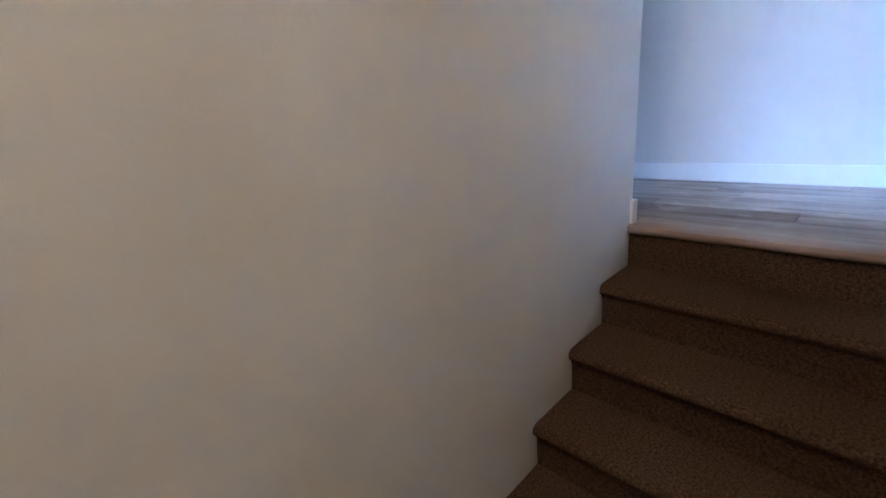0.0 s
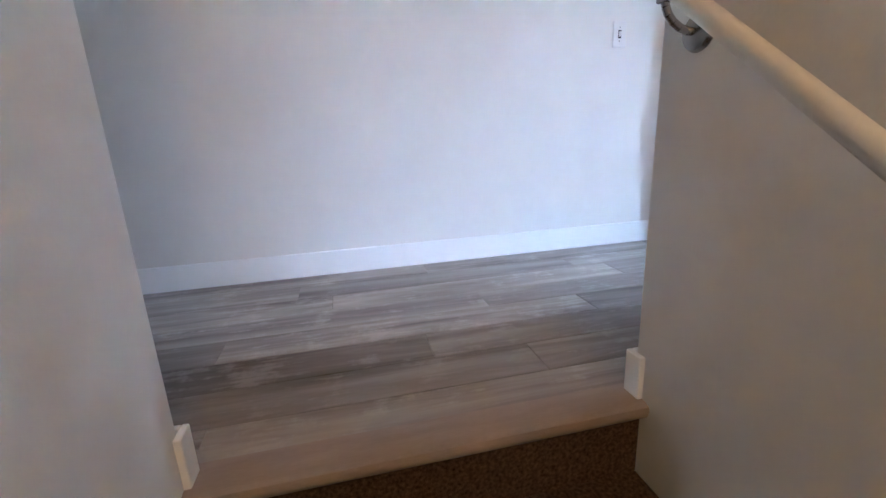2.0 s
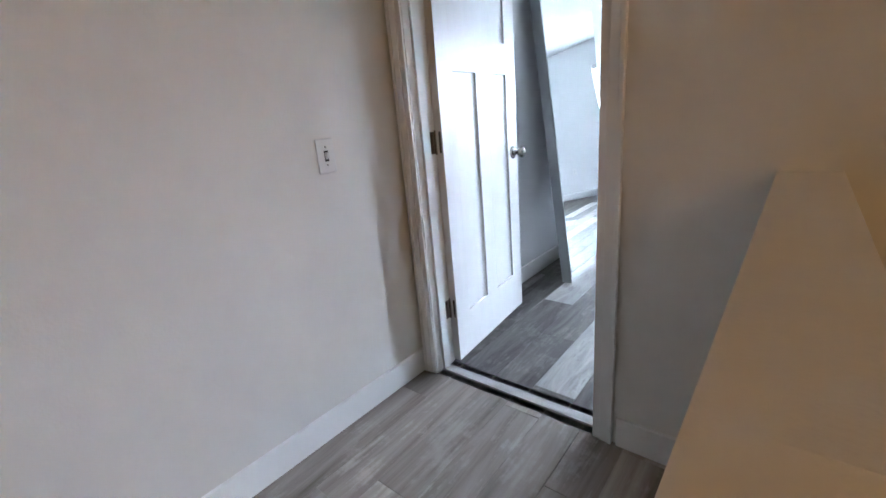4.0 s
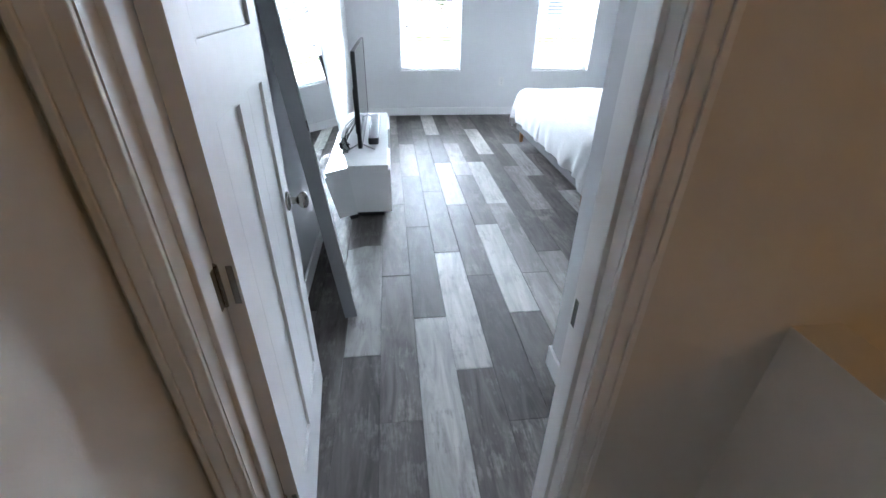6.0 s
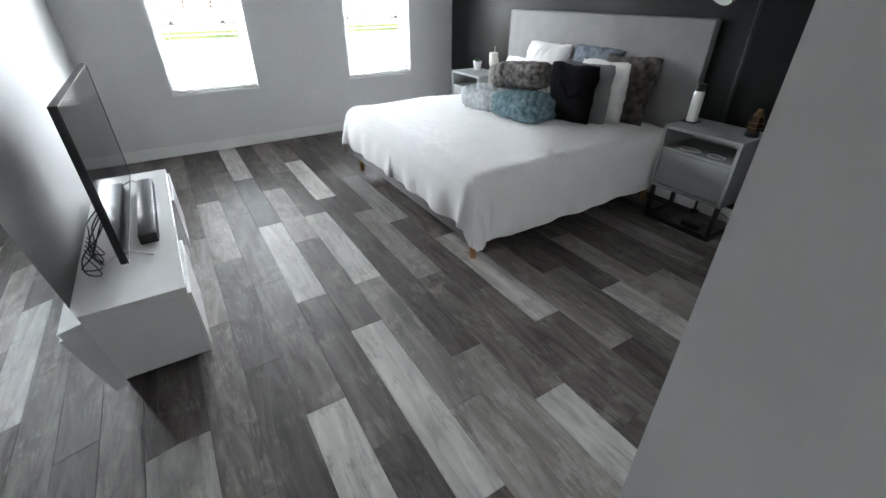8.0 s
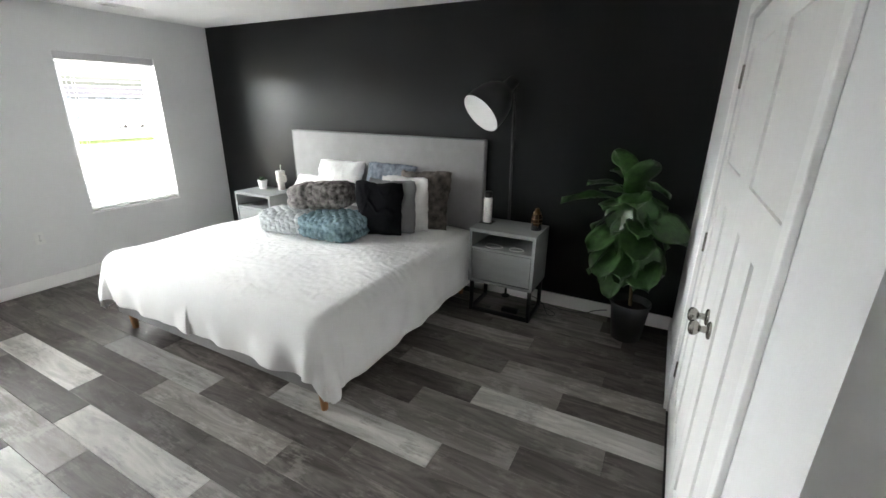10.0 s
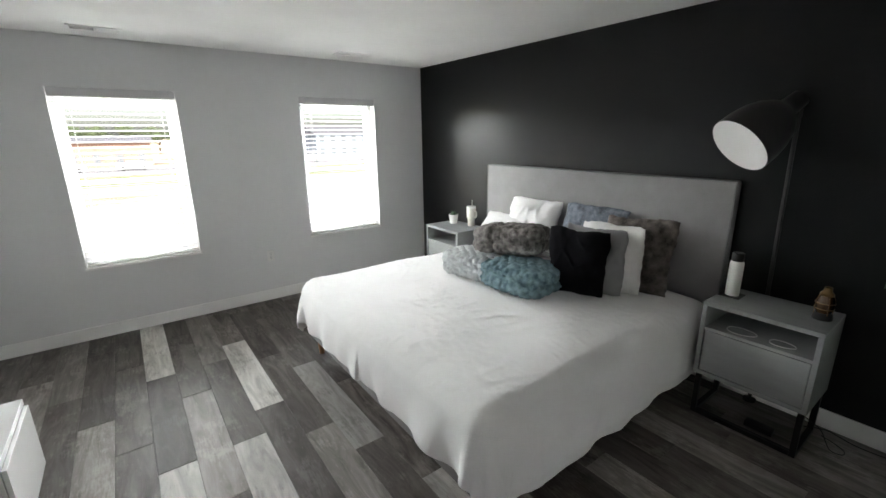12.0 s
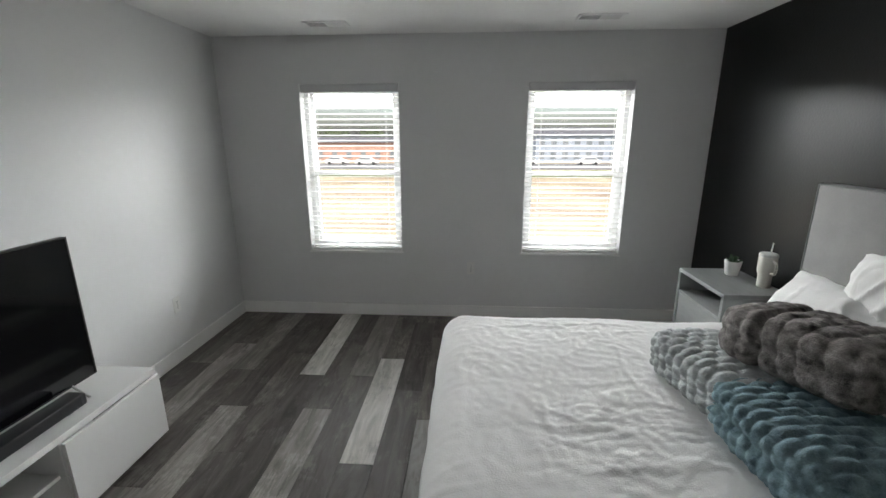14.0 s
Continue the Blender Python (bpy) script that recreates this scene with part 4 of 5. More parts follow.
part("joint", tube(tube(bmesh.new(), (-0.01, 0.03, 1.76), apex - ax * 0.01, 0.010, seg=12), (-0.012, 0.03, 1.745), (-0.012, 0.03, 1.80), 0.016, seg=14), SHADE_OUT, lamp, smooth=40)
prof = [(0.030, -0.10), (0.046, -0.095), (0.050, -0.03), (0.056, 0.0), (0.090, 0.035), (0.125, 0.085), (0.150, 0.15), (0.163, 0.22), (0.168, L)]
shade = part("shade", lathe(bmesh.new(), prof + [(0.165, L), (0.160, 0.22), (0.146, 0.15), (0.121, 0.085), (0.085, 0.038), (0.0, 0.012)], apex, 40, ax), SHADE_OUT, lamp, smooth=50)
part("lining", lathe(bmesh.new(), [(0.1645, L - 0.002), (0.159, 0.22), (0.145, 0.15), (0.120, 0.086), (0.084, 0.040), (0.0, 0.014)], apex, 40, ax), SHADE_IN, shade, "white enamel inside of the shade", 50)
part("bulb", ball(bmesh.new(), apex + ax * 0.10, 0.03, 0.03, 0.03, 16), SHADE_IN, shade, "white frosted bulb", True)

# things on the nightstands
CREAM = material("cream_enamel", (0.72, 0.70, 0.64), 0.35, spread=0.03)
BOTTLE = material("white_steel", (0.74, 0.74, 0.71), 0.35, spread=0.02)
bottle = thing("bottle", "white insulated bottle with black lid on the nightstand", "bottle", at=pose(3.86, 1.368, 0.73))
part("body", lathe(bmesh.new(), [(0, 0), (0.034, 0), (0.036, 0.004), (0.036, 0.195), (0.033, 0.210), (0.028, 0.216), (0, 0.216)], seg=32), BOTTLE, bottle, smooth=40)
part("lid", lathe(bmesh.new(), [(0.0, 0.216), (0.029, 0.216), (0.031, 0.220), (0.031, 0.262), (0.027, 0.268), (0, 0.268)], seg=32), BLACK_PLASTIC, bottle, "black screw lid", 40)
part("coaster", block(-0.055, -0.055, 0.0005, 0.055, 0.055, 0.006, 0.002), IRON, bottle)
bottle.children[0].location.z = bottle.children[1].location.z = 0.006
AMBER = material("dark_amber_glass", (0.045, 0.022, 0.010), 0.12, spread=0.3, scale=15)
BRASS = material("aged_brass", (0.20, 0.12, 0.055), 0.35, 1.0, 0.2, 14)
jar = thing("lantern", "small dark amber lantern jar with brass fittings", "lantern", at=pose(3.87, 0.955, 0.73))
part("base", lathe(bmesh.new(), [(0, 0), (0.042, 0), (0.044, 0.006), (0.040, 0.03), (0.034, 0.036), (0, 0.036)], seg=24), IRON, jar, smooth=40)
part("glass", lathe(bmesh.new(), [(0, 0.036), (0.032, 0.037), (0.039, 0.06), (0.038, 0.10), (0.028, 0.128), (0, 0.129)], seg=24), AMBER, jar, smooth=40)
part("cap", lathe(bmesh.new(), [(0, 0.128), (0.029, 0.128), (0.030, 0.138), (0.020, 0.150), (0.016, 0.168), (0.018, 0.172), (0, 0.178)], seg=24), BRASS, jar, "worn brass cap", 40)
bm = bmesh.new()
for a in range(4):
    c, s = math.cos(a * math.pi / 2 + 0.6), math.sin(a * math.pi / 2 + 0.6)
    tube(bm, (0.041 * c, 0.041 * s, 0.03), (0.041 * c, 0.041 * s, 0.10), 0.002, seg=6)
    tube(bm, (0.041 * c, 0.041 * s, 0.10), (0.028 * c, 0.028 * s, 0.134), 0.002, seg=6)
for zc in (0.06, 0.09):
    lathe(bm, [(0.0405, zc - 0.002), (0.0425, zc - 0.002), (0.0425, zc + 0.002), (0.0405, zc + 0.002)], seg=20)
part("cage", bm, BRASS, jar)
tumbler = thing("tumbler", "cream travel tumbler with handle and straw", "tumbler", at=pose(3.98, 3.89, 0.73))
part("body", lathe(bmesh.new(), [(0, 0), (0.034, 0), (0.036, 0.004), (0.037, 0.07), (0.047, 0.10), (0.049, 0.19), (0.046, 0.194), (0, 0.194)], seg=32), CREAM, tumbler, smooth=40)
part("lid", lathe(bmesh.new(), [(0, 0.194), (0.050, 0.193), (0.050, 0.206), (0.043, 0.212), (0, 0.212)], seg=32), BOTTLE, tumbler, "white lid", 40)
part("straw", tube(bmesh.new(), (0.008, 0.0, 0.16), (0.018, 0.006, 0.275), 0.004, seg=10), BOTTLE, tumbler, "pale straw")
bm = bmesh.new()
hp = [Vector((0, -0.046, 0.175)), Vector((0, -0.078, 0.165)), Vector((0, -0.084, 0.13)), Vector((0, -0.075, 0.10)), Vector((0, -0.046, 0.095))]
for a, b in zip(hp, hp[1:]):
    tube(bm, a, b, 0.007, seg=10)
part("handle", bm, CREAM, tumbler, smooth=60)
POT = material("white_ceramic", (0.78, 0.78, 0.77), 0.3, spread=0.02)
SOIL = material("potting_soil", (0.025, 0.018, 0.012), 0.95, spread=0.4, scale=40, bump=0.8)
GREEN = material("succulent_green", (0.035, 0.085, 0.035), 0.5, spread=0.4, scale=20)
small = thing("potted_plant", "tiny green succulent in a white ceramic pot", "plant", at=pose(3.925, 4.125, 0.73))
part("pot", lathe(bmesh.new(), [(0, 0), (0.036, 0), (0.038, 0.003), (0.052, 0.095), (0.051, 0.098), (0.047, 0.097), (0.045, 0.08), (0, 0.08)], seg=28), POT, small, smooth=40)
part("soil", lathe(bmesh.new(), [(0, 0.081), (0.0455, 0.081), (0.04, 0.086), (0, 0.088)], seg=20), SOIL, small)
rnd = random.Random(5)
for k in range(22):
    a, e, ln = k * 2.4, rnd.uniform(0.3, 1.3), rnd.uniform(0.035, 0.06)
    v = Vector((math.cos(a) * math.cos(e), math.sin(a) * math.cos(e), math.sin(e)))
    bm = bmesh.new()
    ball(bm, (0, 0, ln / 2), 0.010, 0.004, ln / 2, 8)
    lf = part("leaf", bm, GREEN, small, smooth=True)
    lf.matrix_basis = Matrix.Translation((0, 0, 0.084)) @ v.to_track_quat("Z", "Y").to_matrix().to_4x4()

# ---- fiddle-leaf fig ----
FIG = material("fig_leaf", (0.012, 0.034, 0.010), 0.28, spread=0.4, scale=9, bump=0.4, bump_scale=28, second=(0.030, 0.072, 0.019))
FIG_STEM = material("fig_stem", (0.10, 0.065, 0.035), 0.8, spread=0.3, scale=20)
BLACK_POT = material("black_pot", (0.008, 0.008, 0.009), 0.5, spread=0.15)
fig = thing("potted_plant", "fiddle-leaf fig with large glossy leaves in a black pot", "plant", at=pose(3.84, 0.19, 0))
part("pot", lathe(bmesh.new(), [(0, 0), (0.100, 0), (0.104, 0.004), (0.136, 0.275), (0.142, 0.278), (0.143, 0.300), (0.136, 0.303), (0.128, 0.285), (0.124, 0.25), (0, 0.25)], seg=36), BLACK_POT, fig, smooth=40)
part("soil", lathe(bmesh.new(), [(0, 0.251), (0.123, 0.251), (0.09, 0.262), (0, 0.266)], seg=24), SOIL, fig)
stem = [Vector((0, 0.0, 0.255)), Vector((0.0, 0.02, 0.5)), Vector((-0.02, 0.04, 0.8)), Vector((-0.01, 0.08, 1.08)), Vector((-0.02, 0.12, 1.22))]
bm = bmesh.new()
for i, (a, b) in enumerate(zip(stem, stem[1:])):
    tube(bm, a, b, 0.013 - 0.002 * i, 0.011 - 0.002 * i, 12)
trunk = part("trunk", bm, FIG_STEM, fig, smooth=40)


def fig_leaf_mesh(seed):
    """A fiddle-shaped leaf: narrow waist, broad wavy end, sunk midrib; length 1 along x."""
    rnd = random.Random(seed)
    nl, nw = 14, 8
    bm = bmesh.new()
    rows = []
    ph = rnd.uniform(0, 6)
    for i in range(nl + 1):
        s = i / nl
        wd = 0.48 * math.sin(math.pi * min(1, s ** 0.8)) ** 0.55 * (0.55 + 0.55 * s) * (1 - 0.22 * math.exp(-((s - 0.36) / 0.13) ** 2))
        wd = max(wd, 0.012)
        row = []
        for j in range(nw + 1):
            c = 2 * j / nw - 1
            y = wd * c
            z = -0.30 * s * s + 0.10 * abs(c) ** 1.3 * (0.4 + s) * 0.9 + 0.035 * math.sin(9 * s + ph + 2.5 * c) * abs(c) + 0.012 * math.cos(s * 44) * (1 - abs(c)) * (abs(c) > 0.05)
            row.append(bm.verts.new((s, y, z)))
        rows.append(row)
    for a, b in zip(rows, rows[1:]):
        for j in range(nw):
            bm.faces.new((a[j], b[j], b[j + 1], a[j + 1]))
    r = bmesh.ops.extrude_face_region(bm, geom=bm.faces[:])
    for v in r["geom"]:
        if isinstance(v, bmesh.types.BMVert):
            v.co.z -= 0.006
    tube(bm, (-0.16, 0, 0.01), (0.05, 0, 0), 0.010, 0.012, 6)
    return mesh_of("leaf", bm, FIG, True)


leaf_kinds = [fig_leaf_mesh(s) for s in (1, 2, 3, 4)]
rnd = random.Random(12)


def add_leaf(base, yaw, pitch, size, roll=0.0):
    lf = new("leaf", rnd.choice(leaf_kinds))
    lf.parent = fig
    lf.matrix_basis = Matrix.Translation(base) @ Euler((radians(roll), radians(-pitch), radians(yaw))).to_matrix().to_4x4() @ Matrix.Diagonal((size, size, size, 1))


for k in range(30):
    f = (k + 0.5) / 30
    z = 0.60 + 0.60 * f
    i = min(3, int((z - 0.255) / 0.25))
    b = stem[min(i, 3)].lerp(stem[min(i + 1, 4)], 0.5)
    yaw = (k * 137.5 + rnd.uniform(-18, 18)) % 360
    dirx, diry = math.cos(radians(yaw)), math.sin(radians(yaw))
    size = rnd.uniform(0.25, 0.33) * (1.08 - 0.2 * f)
    # short leaves towards the two walls behind the plant
    near_wall = dirx > 0.25 or diry < -0.5
    size = min(size, 0.20) if near_wall else size
    reach = 0.05 if near_wall else rnd.uniform(0.05, 0.10)
    add_leaf((b.x + dirx * reach, b.y + diry * reach, z), yaw, rnd.uniform(-48, -12) + 45 * f * f, size, rnd.uniform(-35, 35))
for k in range(12):
    yaw = 120 + 13 * k + rnd.uniform(-8, 8)
    add_leaf((-0.03 + 0.07 * math.cos(radians(yaw)), 0.07 + 0.07 * math.sin(radians(yaw)), 0.68 + 0.042 * ((k * 5) % 12)), yaw, rnd.uniform(-60, -25), rnd.uniform(0.24, 0.30), rnd.uniform(-25, 25))
add_leaf((-0.06, 0.22, 1.06), 100, 6, 0.34, 20)
add_leaf((-0.06, 0.10, 1.08), 215, 70, 0.31, 0)
add_leaf((-0.06, 0.13, 1.20), 120, 68, 0.24, 30)
add_leaf((-0.10, 0.02, 0.98), 245, -12, 0.33, 25)
add_leaf((-0.10, 0.06, 0.92), 195, -22, 0.32, -15)
add_leaf((-0.09, 0.14, 0.78), 160, -30, 0.32, 10)
add_leaf((-0.08, 0.08, 0.72), 215, -38, 0.29, -8)

# ---- leaning mirror ----
mirror = thing("mirror", "large frameless floor mirror with grey sides leaning on the wall", "mirror", at=Matrix.Translation((0.313, 0.325, 0.004)) @ Matrix.Rotation(radians(-6.6), 4, "Y"))
SIDE_GREY = material("mirror_side", (0.30, 0.31, 0.32), 0.5, spread=0.05)
part("body", block(-0.072, 0, 0.006, -0.006, 0.80, 1.96, 0.002), SIDE_GREY, mirror)
part("glass", block(-0.0055, 0.0, 0.006, 0.0, 0.80, 1.96), MIRROR, mirror, "clear silvered mirror glass")

# ---- media console and television ----
console = thing("media_console", "low white lacquered media console with open middle shelf", "cabinet", at=pose(0.085, 1.53, 0))
CD, CL, Z0, Z1 = 0.415, 1.685, 0.065, 0.443
part("top", block(0, 0, Z1 - 0.03, CD, CL, Z1, 0.002), WHITE_GLOSS, console)
part("side_panel", block(0, 0.0005, Z0, CD - 0.003, 0.022, Z1 - 0.03, 0.001), WHITE_GLOSS, console)
part("side_panel", block(0, CL - 0.022, Z0, CD - 0.003, CL - 0.0005, Z1 - 0.03, 0.001), WHITE_GLOSS, console)
for y in (0.535, 1.13):
    part("divider", block(0, y, Z0 + 0.02, CD - 0.003, y + 0.02, Z1 - 0.03, 0.001), WHITE_GLOSS, console)
part("bottom", block(0, 0.022, Z0, CD - 0.003, CL - 0.022, Z0 + 0.02), WHITE_GLOSS, console)
part("back_panel", block(0, 0.022, Z0 + 0.02, 0.012, CL - 0.022, Z1 - 0.03), WHITE_GLOSS, console)
part("shelf", block(0.012, 0.556, 0.245, CD - 0.03, 1.129, 0.263, 0.001), WHITE_GLOSS, console)
for a, b in ((0.004, 0.545), (1.14, CL - 0.004)):
    part("door", block(CD - 0.002, a, Z0 - 0.004, CD + 0.015, b, Z1 - 0.036, 0.0015), WHITE_GLOSS, console, "plain white push-open door")
for y in (0.10, CL - 0.10):
    part("foot", block(0.05, y - 0.03, 0, CD - 0.05, y + 0.03, Z0, 0.003), BLACK_PLASTIC, console)
tv = thing("television", "large black flat television on two metal feet", "television", at=pose(0.295, 1.79, Z1))
part("screen", block(0.0055, 0.008, 0.052, 0.0075, 1.282, 0.735), SCREEN, tv, "glossy black screen")
bm = bmesh.new()
cuboid(bm, -0.022, 0, 0.045, 0.005, 1.29, 0.742, 0.004)
cuboid(bm, -0.050, 0.25, 0.09, -0.022, 1.04, 0.45, 0.010)
part("housing", bm, BLACK_PLASTIC, tv)
bm = bmesh.new()
for a in ((0.0055, 0.0, 0.010, 0.008), (0.0055, 1.282, 0.010, 1.29)):
    cuboid(bm, a[0], a[1], 0.045, a[2], a[3], 0.742)
cuboid(bm, 0.0055, 0.008, 0.735, 0.010, 1.282, 0.742)
cuboid(bm, 0.0055, 0.008, 0.045, 0.010, 1.282, 0.052)
part("bezel", bm, BLACK_PLASTIC, tv)
SILVER = material("silver_metal", (0.62, 0.62, 0.62), 0.28, 1.0, 0.03)
for y in (0.13, 1.16):
    bm = bmesh.new()
    tube(bm, (-0.012, y, 0.055), (0.10, y - 0.02, 0.007), 0.006, seg=10)
    tube(bm, (-0.012, y, 0.055), (-0.11, y - 0.02, 0.007), 0.006, seg=10)
    part("foot", bm, SILVER, tv, "slim silver foot", 40)
bar = thing("soundbar", "slim black soundbar in front of the television", "speaker", at=pose(0.385, 2.03, Z1))
part("body", block(-0.045, 0, 0.004, 0.04, 0.86, 0.062, 0.010), BLACK_PLASTIC, bar, smooth=40)
part("grille", block(0.0395, 0.03, 0.014, 0.0415, 0.83, 0.054), material("dark_mesh", (0.02, 0.02, 0.022), 0.8, bump=1.0, bump_scale=600), bar)
for y in (0.08, 0.78):
    part("foot", block(-0.03, y - 0.015, 0, 0.03, y + 0.015, 0.005), BLACK_PLASTIC, bar)
rnd = random.Random(3)
for k in range(5):
    y = 1.82 + 0.05 * k
    pts = [(0.255, y + 0.25, Z1 + 0.20), (0.22 - 0.02 * k, y + 0.18, Z1 + 0.12), (0.17 + rnd.uniform(-0.04, 0.03), y + 0.02, Z1 + rnd.uniform(0.06, 0.16)), (0.14 + rnd.uniform(-0.03, 0.05), y - 0.05, Z1 + 0.05), (0.20, y - 0.06 + rnd.uniform(0, 0.06), Z1 + 0.006), (0.16, y + 0.1, Z1 + 0.005), (0.12, y + 0.2, Z1 + 0.004), (0.10, y + 0.26, Z1 + 0.004)]
    curve_thing("cable", "loose black cable behind the television", "cable", pts, 0.0032, BLACK_PLASTIC, "cables behind the television")
plug = [(4.0, 0.98, 0.006), (4.02, 0.86, 0.05), (4.045, 0.80, 0.02), (4.04, 0.72, 0.006), (4.05, 0.60, 0.006), (4.045, 0.52, 0.02), (4.05, 0.44, 0.07), (4.045, 0.36, 0.09)]
curve_thing("cable", "black power cable along the baseboard", "cable", plug, 0.0035, BLACK_PLASTIC)
curve_thing("cable", "black power cable curled on the floor", "cable", [(3.96, 1.0, 0.12), (3.94, 0.87, 0.10), (3.92, 0.83, 0.03), (3.88, 0.80, 0.005), (3.90, 0.74, 0.005), (3.97, 0.76, 0.005), (3.98, 0.86, 0.02)], 0.003, BLACK_PLASTIC)
charger = thing("power_brick", "black power adapter on the floor under the nightstand", "adapter", at=pose(3.80, 1.10, 0.0))
part("case", block(-0.03, -0.07, 0.0, 0.03, 0.07, 0.032, 0.006), BLACK_PLASTIC, charger, smooth=40)

# ---- wall plates, vents and ceiling lamp ----
PLATE = material("plate_plastic", (0.76, 0.76, 0.74), 0.35, spread=0.02)
# near-black colour put in for the shade inside slots and openings
SLOT_SHADE = material("slot_shade", (0.02, 0.02, 0.02), 0.7)


def wall_plate(kind, at):
    """Plate in x and z, facing -y, its back at y = 0."""
    switch = kind == "switch"
    wp = thing("light_switch" if switch else "outlet", "white toggle light switch on the wall" if switch else "white duplex power outlet on the wall", "switch" if switch else "outlet", at=at)
    part("plate", block(-0.036, -0.006, -0.058, 0.036, 0, 0.058, 0.003), PLATE, wp)
    if switch:
        part("toggle", extrude_profile(bmesh.new(), [(-0.006, -0.012), (-0.006, 0.012), (-0.018, 0.010), (-0.018, 0.002)], "x", -0.005, 0.005), PLATE, wp)
        part("surround", block(-0.008, -0.0068, -0.018, 0.008, -0.006, 0.018), SLOT_SHADE, wp)
    else:
        for z in (-0.021, 0.021):
            s = part("socket", lathe(bmesh.new(), [(0, 0), (0.0165, 0), (0.0160, 0.002), (0, 0.002)], (0, -0.006, z), 20, (0, -1, 0)), PLATE, wp)
            bm = bmesh.new()
            for x in (-0.006, 0.006):
                cuboid(bm, x - 0.0011, -0.0086, z - 0.001, x + 0.0011, -0.0078, z + 0.008)
            ball(bm, (0, -0.008, z - 0.008), 0.0026, 0.0006, 0.0026, 10)
            part("slots", bm, SLOT_SHADE, s)
    for z in ((-0.03, 0.03) if switch else (0,)):
        part("screw", lathe(bmesh.new(), [(0, 0), (0.003, 0), (0.0025, 0.001), (0, 0.001)], (0, -0.006, z), 10, (0, -1, 0)), NICKEL, wp)
    return wp


wall_plate("outlet", pose(2.18, YW, 0.475))
wall_plate("outlet", pose(0, 4.10, 0.43, 0, 0, 90))
wall_plate("outlet", pose(XP, -0.27, 0.43, 0, 0, -90))
wall_plate("outlet", pose(0, 1.22, 0.36, 0, 0, 90))
wall_plate("switch", pose(XH, -1.305, 1.035, 0, 0, 90))


def vent(at):
    v = thing("ceiling_vent", "white slotted ceiling air vent", "vent", "ceiling vents", at)
    bm = bmesh.new()
    for a in ((-0.16, -0.075, 0.16, -0.055), (-0.16, 0.055, 0.16, 0.075), (-0.16, -0.055, -0.14, 0.055), (0.14, -0.055, 0.16, 0.055), (-0.006, -0.055, 0.006, 0.055)):
        cuboid(bm, a[0], a[1], -0.008, a[2], a[3], 0, 0.001)
    part("frame", bm, TRIM, v)
    # flat dark sheet on the ceiling; the duct's shade is in its colour
    part("backing", block(-0.14, -0.055, -0.0015, 0.14, 0.055, -0.0005), SLOT_SHADE, v, "dark sheet painted as the shade inside the duct")
    for x0, x1, tilt in ((-0.139, -0.007, 35), (0.007, 0.139, -35)):
        sm = mesh_of("slat", block(x0, -0.0038, -0.0006, x1, 0.0038, 0.0006), TRIM)
        for k in range(6):
            s = new("slat", sm)
            s.parent = v
            s.matrix_basis = pose(0, -0.045 + 0.018 * k, -0.0065, tilt)
    return v


vent_a = vent(pose(1.09, 4.66, H))
copy_thing(vent_a, pose(3.05, 4.60, H))
FROST = material("frosted_glass", (0.75, 0.73, 0.67), 0.35, spread=0.04, scale=6)
cl = thing("ceiling_light", "frosted glass bowl ceiling light with nickel finial, off", "lamp", at=pose(1.99, 1.80, H))
part("canopy", lathe(bmesh.new(), [(0, 0), (0.10, 0), (0.105, -0.012), (0.085, -0.028), (0, -0.03)], seg=36), NICKEL, cl, smooth=40)
part("bowl", lathe(bmesh.new(), [(0.175, -0.055), (0.180, -0.062), (0.176, -0.085), (0.150, -0.135), (0.100, -0.172), (0.040, -0.190), (0, -0.193), (0, -0.187), (0.098, -0.166), (0.146, -0.130), (0.170, -0.084), (0.172, -0.055)], seg=48), FROST, cl, smooth=50)
part("rod", tube(bmesh.new(), (0, 0, -0.19), (0, 0, -0.02), 0.005, seg=10), NICKEL, cl)
part("finial", lathe(bmesh.new(), [(0, -0.19), (0.018, -0.192), (0.020, -0.198), (0.008, -0.204), (0.011, -0.214), (0.006, -0.224), (0, -0.228)], seg=20), NICKEL, cl, "nickel finial", 50)
bm = bmesh.new()
for k in range(3):
    a = k * 2.094 + 0.4
    tube(bm, (0.08 * math.cos(a), 0.08 * math.sin(a), -0.025), (0.178 * math.cos(a), 0.178 * math.sin(a), -0.058), 0.005, seg=8)
    cuboid(bm, 0.172 * math.cos(a) - 0.01, 0.172 * math.sin(a) - 0.01, -0.075, 0.172 * math.cos(a) + 0.018 * math.cos(a) + 0.01, 0.172 * math.sin(a) + 0.018 * math.sin(a) + 0.01, -0.05, 0.004)
part("arm", bm, NICKEL, cl)
fix = thing("ceiling_light", "warm lit round ceiling light over the stair", "lamp", at=pose(3.6, -2.5, H))
part("canopy", lathe(bmesh.new(), [(0, 0), (0.07, 0), (0.072, -0.015), (0.02, -0.03), (0, -0.03)], seg=28), NICKEL, fix, smooth=40)

# ---- floor planks ----
PW, PL, X0 = 0.1785, 1.08, 0.256
OFF = {0: 0.03, 1: 0.716, 2: 0.29, 3: 0.975, 4: 0.674, 5: 0.29, 6: 0.675, 7: 0.93, 8: 0.52, 9: 0.225, 10: 0.91, 11: 0.55, 12: 0.15, 13: 0.915, 14: 0.45, 15: 0.86, 16: 0.25, 17: 0.79, 18: 0.10, 20: 0.37}
LIGHT = {(0, 0.03), (2, -0.79), (3, -0.105), (4, 1.754), (4, 3.914), (5, 0.29), (6, 1.755), (7, 3.09), (8, -0.56), (9, 2.385), (10, 0.91), (13, -0.165)}
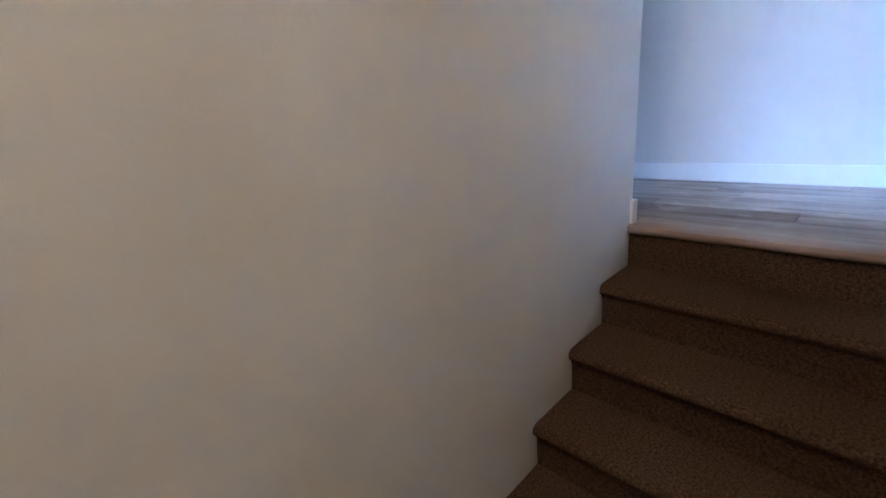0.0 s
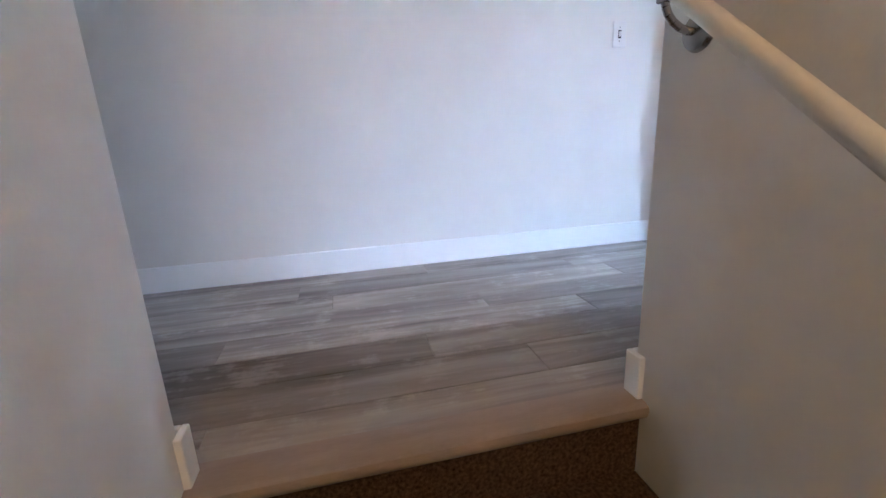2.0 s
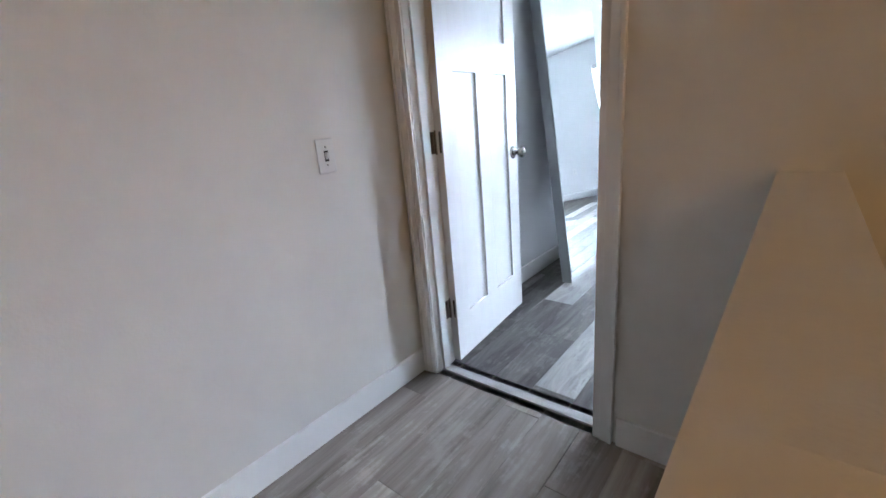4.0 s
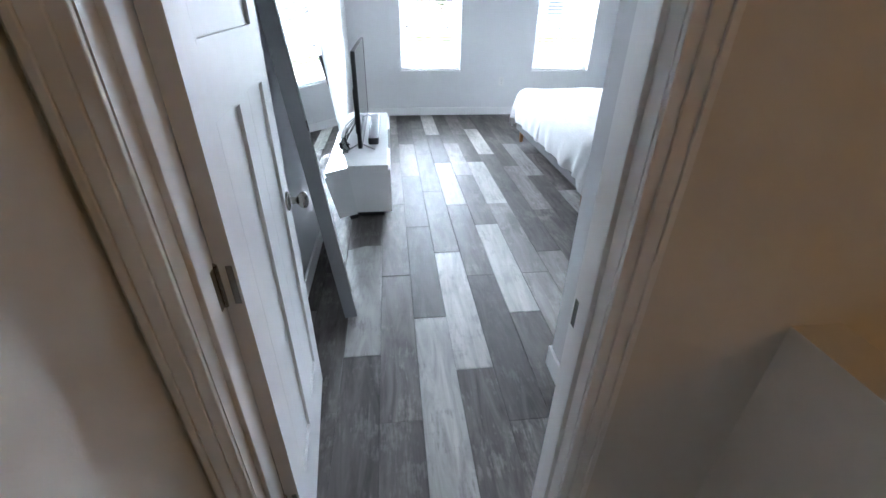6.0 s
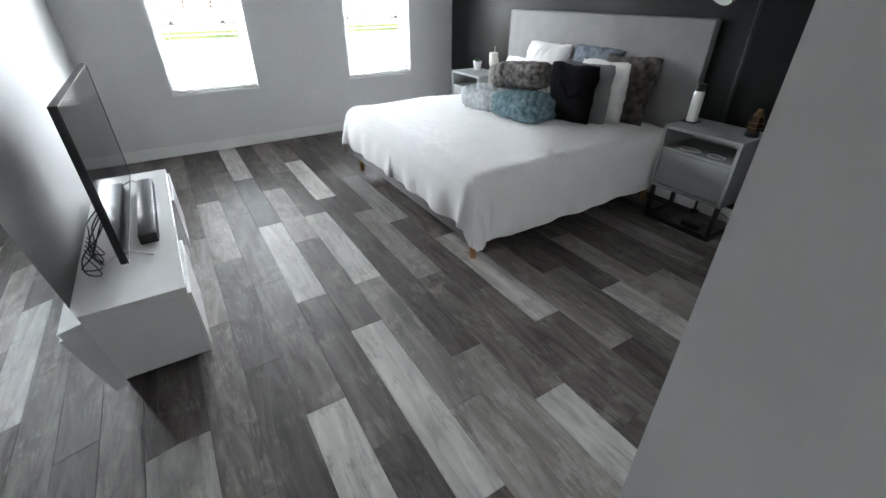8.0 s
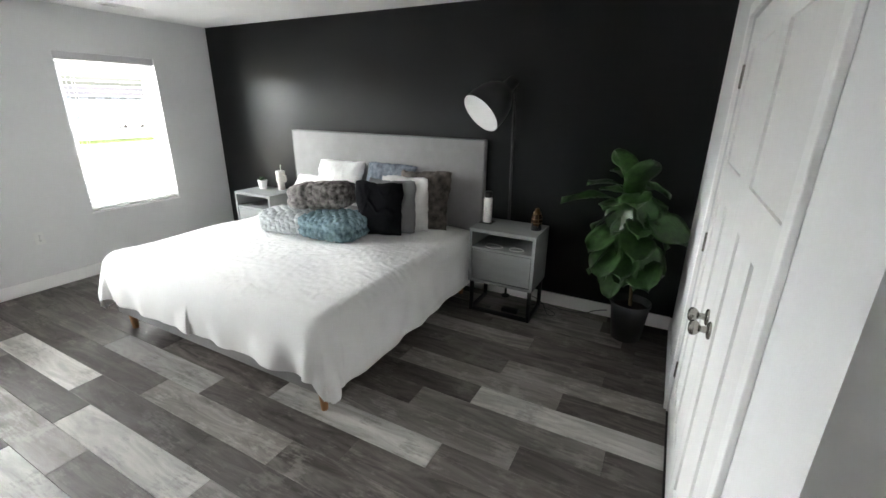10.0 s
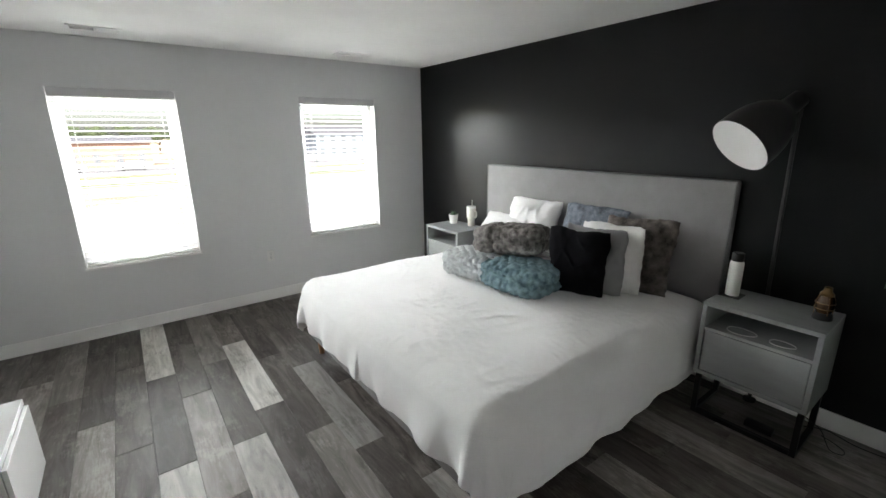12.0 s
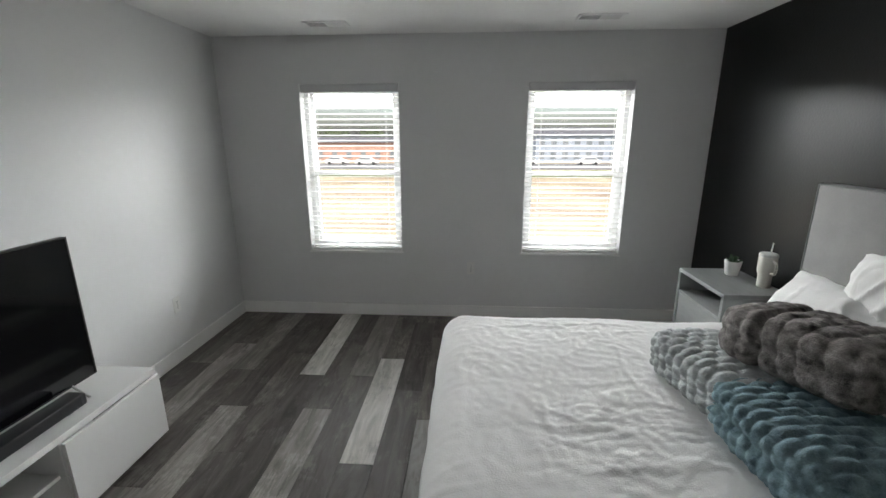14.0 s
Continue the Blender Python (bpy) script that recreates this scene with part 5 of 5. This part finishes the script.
MID = {(1, 1.796), (5, 2.45), (6, 0.675), (6, 3.915), (8, 1.60), (11, 0.55), (7, -0.15), (15, -0.22), (17, 0.79), (20, 0.37), (1, 3.956)}
rnd = random.Random(41)
plank_meshes = {}


def plank(parent, mats, x0, x1, y0, y1, z=0.0):
    """A plank with eased edges, its top at z; alike pieces share a mesh."""
    key = (round(x1 - x0, 3), round(y1 - y0, 3), mats.name)
    if key not in plank_meshes:
        w, l, e, t = (x1 - x0) / 2 - 0.0007, (y1 - y0) / 2 - 0.0007, 0.0018, 0.0055
        vs = [(-w, -l, -t), (w, -l, -t), (w, l, -t), (-w, l, -t), (-w, -l, -0.0012), (w, -l, -0.0012), (w, l, -0.0012), (-w, l, -0.0012), (-w + e, -l + e, 0), (w - e, -l + e, 0), (w - e, l - e, 0), (-w + e, l - e, 0)]
        fs = [(0, 1, 5, 4), (1, 2, 6, 5), (2, 3, 7, 6), (3, 0, 4, 7), (4, 5, 9, 8), (5, 6, 10, 9), (6, 7, 11, 10), (7, 4, 8, 11), (8, 9, 10, 11)]
        me = bpy.data.meshes.new("plank")
        me.from_pydata(vs, [], fs)
        me.materials.append(mats)
        plank_meshes[key] = me
    ob = new("plank", plank_meshes[key])
    ob.parent = parent
    ob.location = ((x0 + x1) / 2, (y0 + y1) / 2, z)


for k in range(-2, 22):
    xa, xb = max(0.0, X0 + PW * k), min(XE, X0 + PW * (k + 1))
    if xb - xa < 0.01:
        continue
    off = OFF.get(k, rnd.uniform(0, PL))
    y = off - PL * 3
    while y < YW:
        a, b = max(y, YD - 0.06 if xb < XP + 0.1 else YC), min(y + PL, YW)
        if b - a > 0.02:
            is_light = any(q == k and abs(s - y) < 0.08 for q, s in LIGHT)
            is_mid = any(q == k and abs(s - y) < 0.08 for q, s in MID)
            u = rnd.random()
            known = k in range(0, 12) and y > -1.2
            m = PLANK_LIGHT if is_light else PLANK_MID if is_mid or u < (0.12 if known else 0.2) else PLANK_LIGHT if (u > 0.93 and not known) else PLANK_DARK
            plank(floor, m, xa, xb, a, b)
        y += PL
HP = 0.152
for k in range(9):
    xa, xb = XH + HP * k, min(XS + 0.0, XH + HP * (k + 1))
    if xb - xa < 0.01:
        continue
    y = -4.6 - rnd.uniform(0, 1.1)
    while y < YD - 0.06:
        a, b = max(y, -4.6), min(y + 1.22, YD - 0.061)
        if b - a > 0.02:
            plank(floor_hall, HALL_PLANK, xa, xb, a, b)
        y += 1.22
